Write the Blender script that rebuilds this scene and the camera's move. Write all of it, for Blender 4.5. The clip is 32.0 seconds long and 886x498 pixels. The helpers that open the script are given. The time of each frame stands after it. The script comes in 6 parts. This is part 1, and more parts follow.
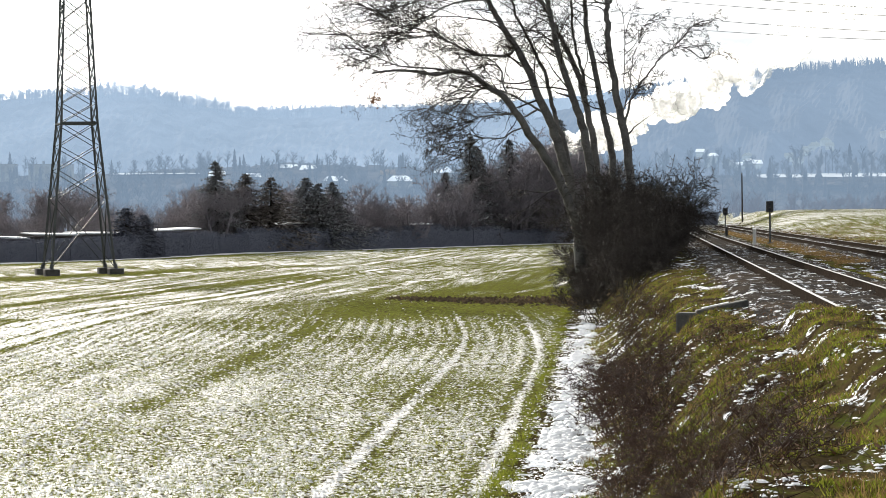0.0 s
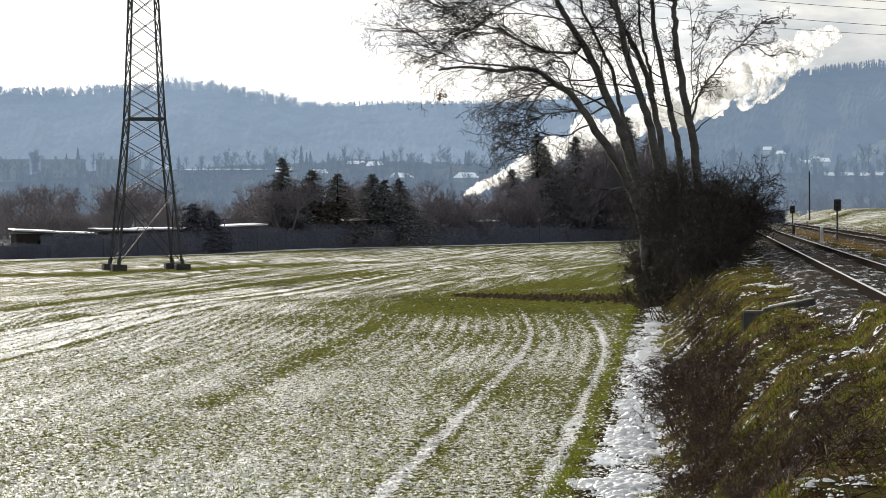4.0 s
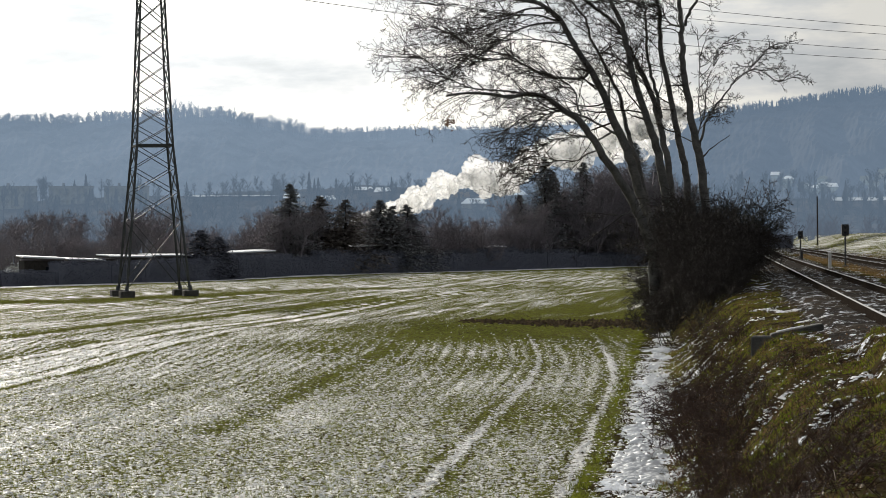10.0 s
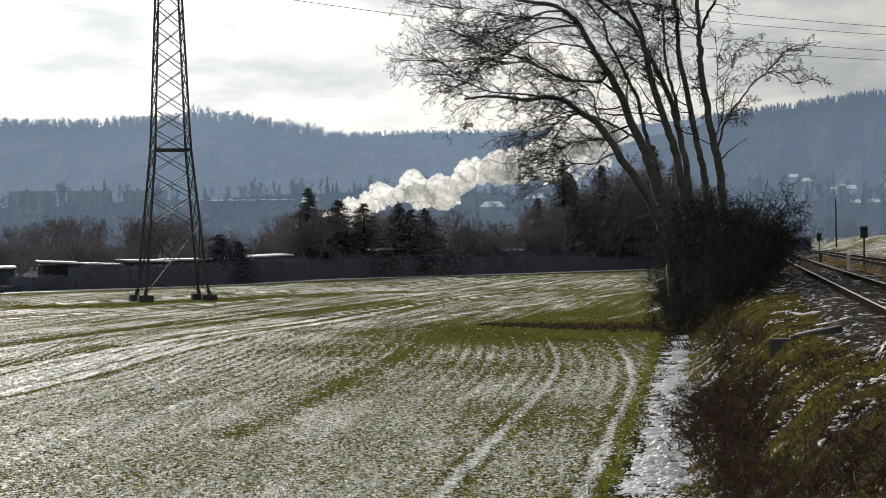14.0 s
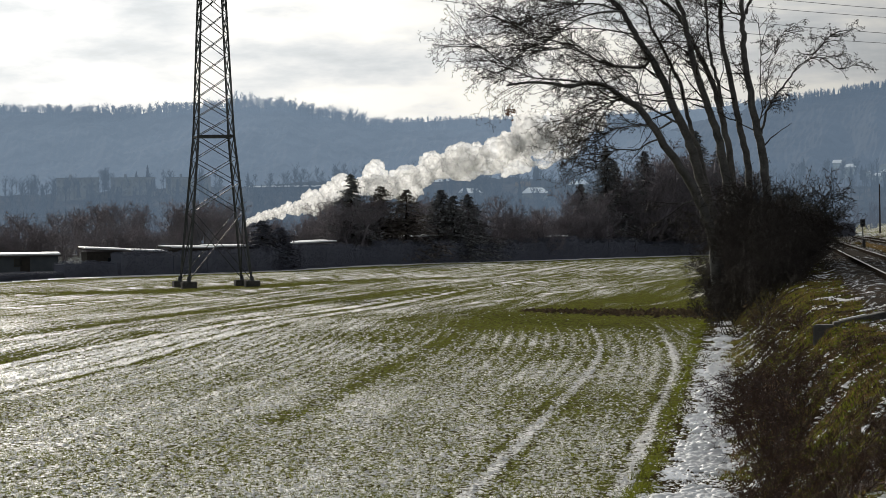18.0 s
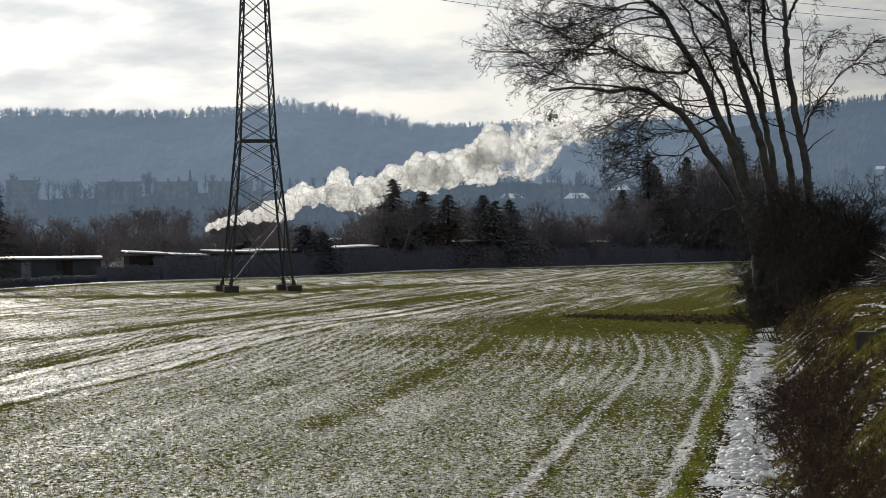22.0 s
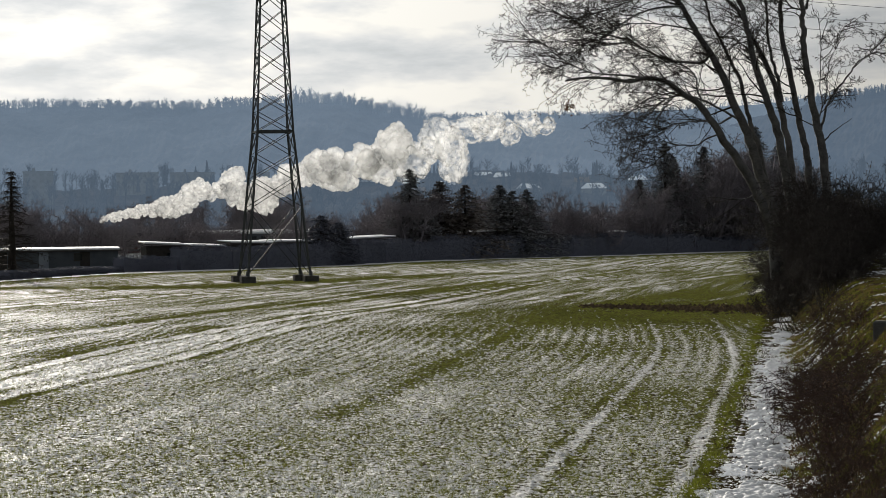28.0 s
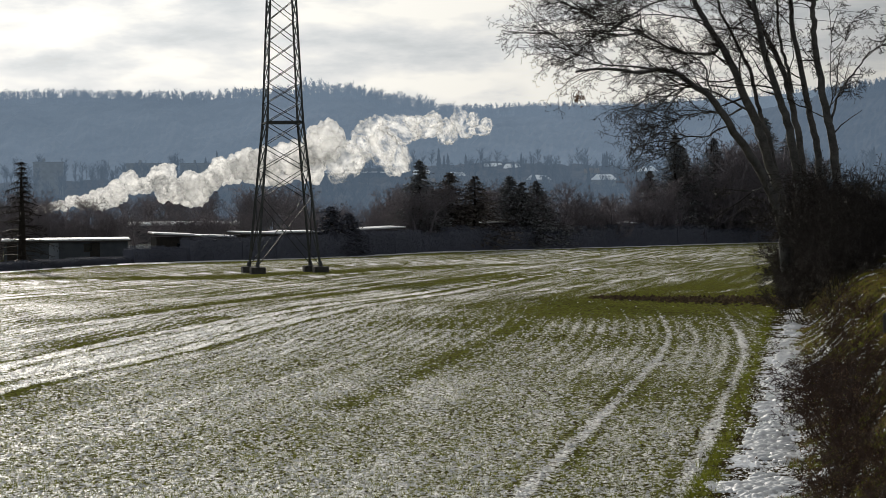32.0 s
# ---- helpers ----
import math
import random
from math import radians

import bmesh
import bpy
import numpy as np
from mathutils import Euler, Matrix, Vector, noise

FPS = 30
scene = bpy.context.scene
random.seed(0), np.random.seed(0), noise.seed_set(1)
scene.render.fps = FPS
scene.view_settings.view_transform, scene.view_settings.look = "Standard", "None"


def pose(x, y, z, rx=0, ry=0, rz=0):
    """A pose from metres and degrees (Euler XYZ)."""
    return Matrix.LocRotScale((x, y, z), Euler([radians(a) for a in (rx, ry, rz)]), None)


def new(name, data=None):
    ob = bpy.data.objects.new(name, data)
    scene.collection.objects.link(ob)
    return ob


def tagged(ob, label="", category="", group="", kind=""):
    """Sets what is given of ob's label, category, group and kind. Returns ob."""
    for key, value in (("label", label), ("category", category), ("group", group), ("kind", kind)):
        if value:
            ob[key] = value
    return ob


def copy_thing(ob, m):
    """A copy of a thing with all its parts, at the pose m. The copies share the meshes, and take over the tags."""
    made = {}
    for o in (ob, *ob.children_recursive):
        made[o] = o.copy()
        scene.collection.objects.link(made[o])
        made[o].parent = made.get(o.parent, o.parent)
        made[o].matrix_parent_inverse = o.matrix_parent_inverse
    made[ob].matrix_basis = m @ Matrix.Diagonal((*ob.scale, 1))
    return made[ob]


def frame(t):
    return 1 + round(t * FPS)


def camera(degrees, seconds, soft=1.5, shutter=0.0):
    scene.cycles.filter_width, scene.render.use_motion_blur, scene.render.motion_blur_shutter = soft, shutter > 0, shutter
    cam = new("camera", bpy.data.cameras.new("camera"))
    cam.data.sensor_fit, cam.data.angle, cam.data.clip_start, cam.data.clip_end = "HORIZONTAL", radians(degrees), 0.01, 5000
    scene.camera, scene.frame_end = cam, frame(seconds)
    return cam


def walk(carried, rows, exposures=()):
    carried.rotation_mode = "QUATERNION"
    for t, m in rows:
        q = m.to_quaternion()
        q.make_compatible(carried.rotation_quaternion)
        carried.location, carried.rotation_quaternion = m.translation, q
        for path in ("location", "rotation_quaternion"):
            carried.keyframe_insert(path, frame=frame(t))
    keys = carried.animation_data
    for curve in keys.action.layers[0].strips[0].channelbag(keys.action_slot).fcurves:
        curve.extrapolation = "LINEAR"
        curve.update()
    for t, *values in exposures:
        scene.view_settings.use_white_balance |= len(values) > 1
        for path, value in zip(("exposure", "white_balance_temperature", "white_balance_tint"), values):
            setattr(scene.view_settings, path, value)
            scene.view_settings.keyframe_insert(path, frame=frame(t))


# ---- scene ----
EYE = (0.0, 0.0, 3.5)
TURNS = [
    (0, 89.317, 0.703, -1.505), (0.5, 89.237, 0.678, -1.345), (1, 89.177, 0.736, -1.111), (1.5, 89.160, 0.634, -0.845), (2, 89.182, 0.638, -0.505), (2.5,
    89.231, 0.528, -0.272), (3, 89.273, 0.505, -0.113), (3.5, 89.278, 0.455, -0.083), (5.5, 89.129, 0.566, -0.015), (6, 89.105, 0.508, -0.008), (6.5,
    89.109, 0.528, -0.020), (7, 89.159, 0.508, -0.009), (7.5, 89.220, 0.492, 0.009), (8, 89.358, 0.461, 0.014), (8.5, 89.548, 0.409, -0.023), (9, 89.707,
    0.456, 0.001), (9.5, 89.818, 0.516, 0.047), (10, 89.823, 0.589, 0.098), (10.5, 89.845, 0.604, 0.125), (11, 89.883, 0.727, 0.175), (11.5, 89.888,
    0.750, 0.199), (12, 89.877, 0.823, 0.223), (12.5, 89.880, 0.798, 0.300), (13, 89.914, 0.741, 0.375), (13.5, 89.941, 0.764, 0.435), (14, 89.903, 0.789,
    0.495), (14.5, 89.850, 0.834, 0.574), (16.5, 89.680, 0.794, 1.042), (17, 89.630, 0.826, 1.157), (17.5, 89.613, 0.817, 1.272), (18, 89.616, 0.815,
    1.419), (18.5, 89.571, 0.853, 1.548), (19, 89.498, 0.790, 1.635), (19.5, 89.490, 0.791, 1.754), (20, 89.574, 0.742, 1.915), (20.5, 89.702, 0.744,
    2.073), (21, 89.755, 0.673, 2.179), (21.5, 89.749, 0.684, 2.274), (22, 89.738, 0.623, 2.324), (22.5, 89.730, 0.561, 2.427), (23, 89.711, 0.561,
    2.511), (23.5, 89.705, 0.606, 2.582), (24, 89.666, 0.652, 2.614), (24.5, 89.607, 0.643, 2.622), (25, 89.541, 0.595, 2.629), (25.5, 89.483, 0.598,
    2.619), (27.5, 89.509, 0.679, 2.691), (28, 89.530, 0.723, 2.689), (28.5, 89.519, 0.744, 2.672), (29, 89.508, 0.694, 2.655), (29.5, 89.507, 0.672,
    2.652), (30, 89.478, 0.758, 2.668), (30.5, 89.402, 0.729, 2.699), (31, 89.359, 0.695, 2.750), (31.5, 89.325, 0.701, 2.820), (32, 89.340, 0.641, 2.902)]
cam = camera(19.0, 32.0, soft=0.5)
walk(cam, [(t, pose(*EYE, a, b, c)) for t, a, b, c in TURNS],
     exposures=[(0, 1.12), (1.5, 0.94), (3.5, 0.58), (6, 0.46), (9, 0.2), (13, 0.0), (17, -0.1), (19, -0.15), (23, -0.29), (28, -0.33), (32, -0.33)])

# ---- light ----
SUN_AZ, SUN_EL = radians(-16), radians(13)
SUN_DIR = Vector((math.sin(SUN_AZ) * math.cos(SUN_EL), math.cos(SUN_AZ) * math.cos(SUN_EL), math.sin(SUN_EL)))
sun_data = bpy.data.lights.new("sun", "SUN")
sun_data.energy, sun_data.angle, sun_data.color = 5.0, radians(0.6), (1.0, 0.935, 0.83)
sun = new("sun", sun_data)
sun.matrix_world = Matrix.Translation((0, 0, 60)) @ SUN_DIR.to_track_quat("Z", "Y").to_matrix().to_4x4()

world = bpy.data.worlds.new("sky")
scene.world = world
world.use_nodes = True


class Nodes:
    """A small helper to write node trees in lines."""

    def __init__(self, tree):
        self.tree = tree
        tree.nodes.clear()

    def add(self, kind, **values):
        node = self.tree.nodes.new(kind)
        for key, value in values.items():
            if key.startswith("in_"):
                self.plug(node, key[3:].replace("_", " "), value)
            elif key.startswith("i") and key[1:].isdigit():
                self.plug(node, int(key[1:]), value)
            elif key == "operation":
                node.operation = value
            elif key == "clamp":
                node.use_clamp = value
            elif key == "data_type":
                node.data_type = value
            elif key == "blend_type":
                node.blend_type = value
            elif key == "attribute_name":
                node.attribute_name = value
        return node

    def plug(self, node, name, value):
        socket = node.inputs[name]
        if isinstance(value, bpy.types.NodeSocket):
            self.tree.links.new(value, socket)
        else:
            socket.default_value = value

    def math(self, op, a, b=0.0, clamp=False):
        return self.add("ShaderNodeMath", operation=op, clamp=clamp, i0=a, i1=b).outputs[0]

    def ramp(self, value, *stops):
        node = self.add("ShaderNodeValToRGB", in_Fac=value)
        ramp = node.color_ramp
        while len(ramp.elements) < len(stops):
            ramp.elements.new(0.5)
        for e, (p, c) in zip(ramp.elements, stops):
            e.position, e.color = p, c if len(c) == 4 else (*c, 1)
        return node.outputs[0]

    def step(self, value, lo, hi, a=0.0, b=1.0):
        return self.add("ShaderNodeMapRange", i0=value, i1=lo, i2=hi, i3=a, i4=b).outputs[0]

    def mix(self, fac, a, b):
        return self.add("ShaderNodeMix", data_type="RGBA", i0=fac, i6=a, i7=b).outputs[2]

    def noise(self, vector, scale, detail=3.0, rough=0.55):
        return self.add("ShaderNodeTexNoise", in_Vector=vector, in_Scale=scale, in_Detail=detail, in_Roughness=rough).outputs[0]

    def place(self, vector, scale=(1, 1, 1), turn=0.0):
        return self.add("ShaderNodeMapping", in_Vector=vector, in_Scale=scale, in_Rotation=(0, 0, turn)).outputs[0]


def make_sky():
    n = Nodes(world.node_tree)
    sky = n.add("ShaderNodeTexSky")
    sky.sky_type, sky.sun_disc, sky.sun_elevation, sky.sun_rotation = "NISHITA", False, SUN_EL, SUN_AZ
    sky.altitude, sky.air_density, sky.dust_density = 200.0, 1.0, 0.8
    way = n.add("ShaderNodeTexCoord").outputs["Generated"]
    # thin cloud decks, stretched along the horizon
    flat = n.place(way, (7, 7, 27))
    decks = n.noise(flat, 1.3, 6.0, 0.55)
    fine = n.noise(n.place(way, (17, 17, 60), 0.4), 1.6, 5.0, 0.6)
    cover = n.math("ADD", n.math("MULTIPLY", decks, 0.72), n.math("MULTIPLY", fine, 0.28))
    near_sun = n.add("ShaderNodeVectorMath", operation="DOT_PRODUCT", i0=way, i1=tuple(SUN_DIR)).outputs["Value"]
    glow = n.math("MULTIPLY", n.step(near_sun, 0.90, 0.985), 0.76)
    wide = n.math("MULTIPLY", n.step(near_sun, -0.2, 0.87), 0.34)
    cloud = n.ramp(cover, (0.39, (0.58, 0.625, 0.67)), (0.48, (0.78, 0.80, 0.82)), (0.55, (1.0, 0.99, 0.95)))
    shine = n.math("ADD", n.math("ADD", 0.30, wide), glow)
    cloud = n.add("ShaderNodeMix", data_type="RGBA", blend_type="MULTIPLY", i0=1.0, i6=cloud, i7=n.add("ShaderNodeCombineColor", in_Red=shine, in_Green=shine, in_Blue=shine).outputs[0]).outputs[2]
    tint = n.ramp(n.step(near_sun, 0.2, 0.97), (0.0, (0.93, 0.97, 1.03)), (1.0, (1.0, 0.99, 0.965)))
    cloud = n.add("ShaderNodeMix", data_type="RGBA", blend_type="MULTIPLY", i0=1.0, i6=cloud, i7=tint).outputs[2]
    clouds = n.add("ShaderNodeBackground", in_Color=cloud, in_Strength=1.0)
    clear = n.add("ShaderNodeBackground", in_Color=sky.outputs[0], in_Strength=0.07)
    both = n.add("ShaderNodeMixShader", i0=n.step(cover, 0.30, 0.42, 0.90, 0.98), i1=clear.outputs[0], i2=clouds.outputs[0])
    n.add("ShaderNodeOutputWorld", in_Surface=both.outputs[0])


make_sky()

# ---- materials ----


def material(name, build, rough=0.8, metal=0.0, bump=0.0, **more):
    m = bpy.data.materials.new(name)
    m.use_nodes = True
    n = Nodes(m.node_tree)
    where = n.add("ShaderNodeTexCoord").outputs["Object"]
    world_at = n.add("ShaderNodeNewGeometry").outputs["Position"]
    got = build(n, where, world_at)
    colour, height = got[:2] if isinstance(got, tuple) and len(got) < 4 else (got, None)
    if isinstance(got, tuple) and len(got) == 3:
        rough, more = got[2][0], dict(more, Specular_IOR_Level=got[2][1])
    bsdf = n.add("ShaderNodeBsdfPrincipled", in_Base_Color=colour, in_Roughness=rough, in_Metallic=metal)
    for key, value in more.items():
        n.plug(bsdf, key.replace("_", " "), value)
    if height is not None and bump:
        b = n.add("ShaderNodeBump", in_Height=height, in_Distance=bump, in_Strength=0.8)
        n.plug(bsdf, "Normal", b.outputs[0])
    n.add("ShaderNodeOutputMaterial", in_Surface=bsdf.outputs[0])
    return m


def mottled(dark, light, scale=6.0, fine=60.0, object_space=True):
    def build(n, where, world_at):
        at = where if object_space else world_at
        a, b = n.noise(at, scale, 4.0), n.noise(at, fine, 3.0)
        f = n.math("ADD", n.math("MULTIPLY", a, 0.65), n.math("MULTIPLY", b, 0.35))
        return n.ramp(f, (0.33, dark), (0.67, light)), f
    return build


def attribute(n, name):
    return n.add("ShaderNodeAttribute", attribute_name=name).outputs["Fac"]


def field_build(n, where, at):
    snow = attribute(n, "snow")
    clod = n.noise(n.place(at, (1, 0.42, 1)), 11.0, 5.0, 0.68)
    fine = n.noise(n.place(at, (1, 0.4, 1)), 30.0, 3.0, 0.6)
    # drilled rows, parallel to the wheel track
    north = n.add("ShaderNodeSeparateXYZ", in_Vector=at).outputs[1]
    swing = n.math("MULTIPLY", n.noise(at, 1.1, 3.0), 5.5)
    drill = n.math("SINE", n.math("ADD", n.math("MULTIPLY", attribute(n, "drill"), 6.2832 / 0.42), swing))
    lump = n.math("ADD", n.math("MULTIPLY", clod, 0.72), n.math("MULTIPLY", fine, 0.28))
    lump = n.math("ADD", lump, n.math("MULTIPLY", drill, n.math("MINIMUM", n.step(north, 55.0, 80.0, 0.012, 0.055), n.step(north, 88.0, 112.0, 0.055, 0.0))))
    # drifted streaks along the rows, longer with the distance
    rows = n.add("ShaderNodeCombineXYZ", in_X=attribute(n, "course"), in_Y=n.math("MULTIPLY", north, 0.035))
    streak = n.noise(rows.outputs[0], 1.5, 6.0, 0.68)
    reach = n.step(north, 85.0, 150.0, 0.25, 0.62)
    lump = n.math("ADD", lump, n.math("MULTIPLY", n.math("SUBTRACT", streak, 0.5), reach))
    level = n.math("SUBTRACT", n.math("ADD", lump, n.math("MULTIPLY", snow, 0.50)), 0.795)
    cover = n.step(level, -0.055, 0.07)
    crop = n.ramp(n.noise(at, 3.0, 5.0), (0.3, (0.10, 0.112, 0.026)), (0.7, (0.20, 0.212, 0.046)))
    soil = n.ramp(fine, (0.3, (0.04, 0.032, 0.016)), (0.7, (0.10, 0.082, 0.042)))
    below = n.mix(n.step(clod, 0.41, 0.52), soil, crop)
    gloss = n.step(cover, 0.0, 1.0, 0.0, 0.08)
    return n.mix(cover, below, (0.73, 0.725, 0.71, 1)), lump, (n.step(cover, 0.0, 1.0, 0.75, 0.55), gloss)


def verge_build(n, where, at):
    snow = attribute(n, "snow")
    # patches lie drawn out along the railway
    along = n.place(at, (1, 0.45, 1), 0.10)
    a, b = n.noise(along, 1.5, 4.0, 0.6), n.noise(n.place(at, (1, 0.45, 1)), 9.0, 5.0, 0.65)
    lump = n.math("ADD", n.math("MULTIPLY", a, 0.68), n.math("MULTIPLY", b, 0.32))
    ragged = n.math("ADD", lump, n.math("MULTIPLY", n.math("SUBTRACT", n.noise(along, 5.0, 3.0), 0.5), 0.35))
    cover = n.step(n.math("SUBTRACT", n.math("ADD", ragged, n.math("MULTIPLY", snow, 0.5)), 0.80), -0.01, 0.03)
    turf = n.ramp(n.noise(along, 2.4, 5.0), (0.38, (0.026, 0.019, 0.012)), (0.52, (0.055, 0.044, 0.018)), (0.66, (0.075, 0.095, 0.016)))
    turf = n.mix(n.step(b, 0.35, 0.55, 0.7, 0.0), turf, (0.05, 0.036, 0.022, 1))
    return n.mix(cover, turf, (0.80, 0.83, 0.88, 1)), lump


def ballast_build(n, where, at):
    stones = n.add("ShaderNodeTexVoronoi", in_Vector=at, in_Scale=16.0)
    tone = n.ramp(n.noise(at, 30.0, 2.0), (0.3, (0.018, 0.017, 0.016)), (0.7, (0.075, 0.068, 0.062)))
    patch = n.noise(n.place(at, (1, 0.35, 1)), 5.0, 5.0, 0.7)
    cover = n.step(n.math("ADD", n.math("MULTIPLY", patch, 0.7), n.math("MULTIPLY", n.noise(at, 18.0, 3.0), 0.3)), 0.545, 0.60)
    rust = n.mix(n.step(n.noise(at, 0.5, 3.0), 0.45, 0.65), tone, (0.07, 0.056, 0.043, 1))
    return n.mix(cover, rust, (0.78, 0.81, 0.86, 1)), n.math("SUBTRACT", 1.0, stones.outputs[0])


def far_build(n, where, at):
    a = n.noise(n.place(at, (1, 0.35, 1)), 0.02, 5.0, 0.6)
    b = n.noise(at, 0.35, 5.0, 0.65)
    f = n.math("ADD", n.math("MULTIPLY", a, 0.6), n.math("MULTIPLY", b, 0.4))
    return n.ramp(f, (0.40, (0.045, 0.05, 0.03)), (0.52, (0.11, 0.115, 0.065)), (0.60, (0.60, 0.64, 0.70))), b


M_FIELD = material("winter_crop_soil", field_build, 0.9, bump=0.22, Specular_IOR_Level=0.0)
M_VERGE = material("verge_turf", verge_build, 0.95, bump=0.2, Specular_IOR_Level=0.0)
M_BALLAST = material("ballast", ballast_build, 0.95, bump=0.06, Specular_IOR_Level=0.0)
M_FAR = material("far_fields", far_build, 0.95, bump=0.3, Specular_IOR_Level=0.0)
M_SNOW = material("snow", mottled((0.78, 0.795, 0.81), (0.90, 0.90, 0.905), 3.0, 30.0), 0.7, Specular_IOR_Level=0.15, bump=0.02)
M_CRUMB = material("thin_snow_crumbs", mottled((0.56, 0.56, 0.55), (0.74, 0.74, 0.73), 3.0, 30.0), 0.8, Specular_IOR_Level=0.1)
M_SOIL = material("dark_soil", mottled((0.045, 0.034, 0.022), (0.11, 0.085, 0.055), 3.0, 30.0, False), 0.95, Specular_IOR_Level=0.0)
M_ICE = material("icy_snow_crust", mottled((0.80, 0.82, 0.85), (0.9, 0.91, 0.92), 3.0, 30.0), 0.3, Specular_IOR_Level=0.9, bump=0.01)
M_STEEL = material("galvanised_steel", mottled((0.035, 0.04, 0.042), (0.085, 0.09, 0.092), 2.0, 25.0), 0.65, 0.0, Specular_IOR_Level=0.3)
M_RAIL = material("worn_rail_steel", mottled((0.42, 0.40, 0.39), (0.62, 0.61, 0.60), 3.0, 40.0), 0.48, 1.0)
M_RUST = material("rusty_rail_side", mottled((0.016, 0.013, 0.011), (0.042, 0.034, 0.028), 5.0, 50.0), 0.95, Specular_IOR_Level=0.0)
M_SLEEPER = material("weathered_sleeper", mottled((0.05, 0.042, 0.035), (0.13, 0.115, 0.10), 4.0, 40.0), 0.95, bump=0.01, Specular_IOR_Level=0.0)
M_CONCRETE = material("weathered_concrete", mottled((0.05, 0.049, 0.046), (0.13, 0.127, 0.12), 2.5, 35.0), 0.95, bump=0.012, Specular_IOR_Level=0.1)
M_BARK = material("grey_bark", mottled((0.045, 0.044, 0.043), (0.17, 0.165, 0.158), 2.2, 14.0), 0.9, bump=0.03)
M_TWIG = material("bare_twigs", mottled((0.018, 0.015, 0.013), (0.06, 0.05, 0.042), 2.0, 20.0), 0.8, Specular_IOR_Level=0.2)
M_SHRUB = material("dark_shrub_twigs", mottled((0.016, 0.014, 0.013), (0.055, 0.047, 0.043), 2.0, 20.0), 0.85, Specular_IOR_Level=0.1)
M_BRAMBLE = material("reddish_brown_stems", mottled((0.020, 0.012, 0.010), (0.07, 0.040, 0.030), 3.0, 25.0), 0.85, Specular_IOR_Level=0.1)
# belt behind the field: haze is put into these paler, bluer base colours
M_FARTWIG = material("haze_paled_treetops", mottled((0.155, 0.142, 0.158), (0.32, 0.29, 0.308), 0.6, 6.0), 0.95, Specular_IOR_Level=0.05)
M_NEEDLE = material("haze_paled_needles", mottled((0.145, 0.15, 0.162), (0.29, 0.295, 0.295), 1.0, 8.0), 0.9, Specular_IOR_Level=0.05)
M_THUJA = material("haze_paled_brown_needles", mottled((0.118, 0.108, 0.104), (0.24, 0.21, 0.188), 1.0, 8.0), 0.9, Specular_IOR_Level=0.05)
M_HEDGE = material("haze_blued_hedge_leaves", mottled((0.125, 0.134, 0.17), (0.17, 0.178, 0.215), 1.5, 10.0), 0.9, Specular_IOR_Level=0.05)
M_DRYLEAF = material("dry_leaves", mottled((0.10, 0.05, 0.025), (0.24, 0.13, 0.06), 2.0, 15.0), 0.7)
M_BLACK = material("black_paint", mottled((0.008, 0.008, 0.009), (0.022, 0.022, 0.023), 4.0, 40.0), 0.45)
M_WOODWALL = material("dark_shed_boards", mottled((0.025, 0.022, 0.02), (0.06, 0.05, 0.042), 3.0, 20.0), 0.85)
M_PLASTER = material("grey_plaster", mottled((0.20, 0.23, 0.27), (0.33, 0.36, 0.40), 1.2, 20.0), 0.9)
M_TILE = material("dark_roof_tiles", mottled((0.05, 0.045, 0.045), (0.12, 0.10, 0.09), 1.2, 12.0), 0.75)
M_GLASS = material("dark_window_glass", lambda n, w, a: (0.02, 0.025, 0.03, 1), 0.08)
M_RED = material("faded_red_metal", mottled((0.10, 0.03, 0.022), (0.20, 0.06, 0.045), 3.0, 30.0), 0.6)
M_WHITEPOST = material("white_painted_post", mottled((0.5, 0.5, 0.48), (0.78, 0.78, 0.76), 3.0, 30.0), 0.6)
M_COACH = material("dark_coach_paint", mottled((0.05, 0.06, 0.075), (0.10, 0.115, 0.13), 1.0, 10.0), 0.5)


def leafy(name, dark, light, through_light):
    """Thin leaves: they let the light from behind shine through."""
    m = bpy.data.materials.new(name)
    m.use_nodes = True
    n = Nodes(m.node_tree)
    at = n.add("ShaderNodeTexCoord").outputs["Object"]
    island = n.add("ShaderNodeNewGeometry").outputs["Random Per Island"]
    f = n.math("ADD", n.math("MULTIPLY", n.noise(at, 0.8, 4.0), 0.6), n.math("MULTIPLY", island, 0.4))
    colour = n.ramp(f, (0.3, dark), (0.7, light))
    a = n.add("ShaderNodeBsdfDiffuse", in_Color=colour)
    b = n.add("ShaderNodeBsdfTranslucent", in_Color=colour)
    s = n.add("ShaderNodeMixShader", i0=through_light, i1=a.outputs[0], i2=b.outputs[0])
    n.add("ShaderNodeOutputMaterial", in_Surface=s.outputs[0])
    return m


M_CROP = leafy("young_cereal_blades", (0.10, 0.112, 0.02), (0.20, 0.215, 0.038), 0.5)
M_GRASS = leafy("verge_grass", (0.065, 0.075, 0.012), (0.19, 0.215, 0.028), 0.5)
M_STRAW = leafy("dead_straw", (0.085, 0.055, 0.024), (0.22, 0.15, 0.065), 0.4)


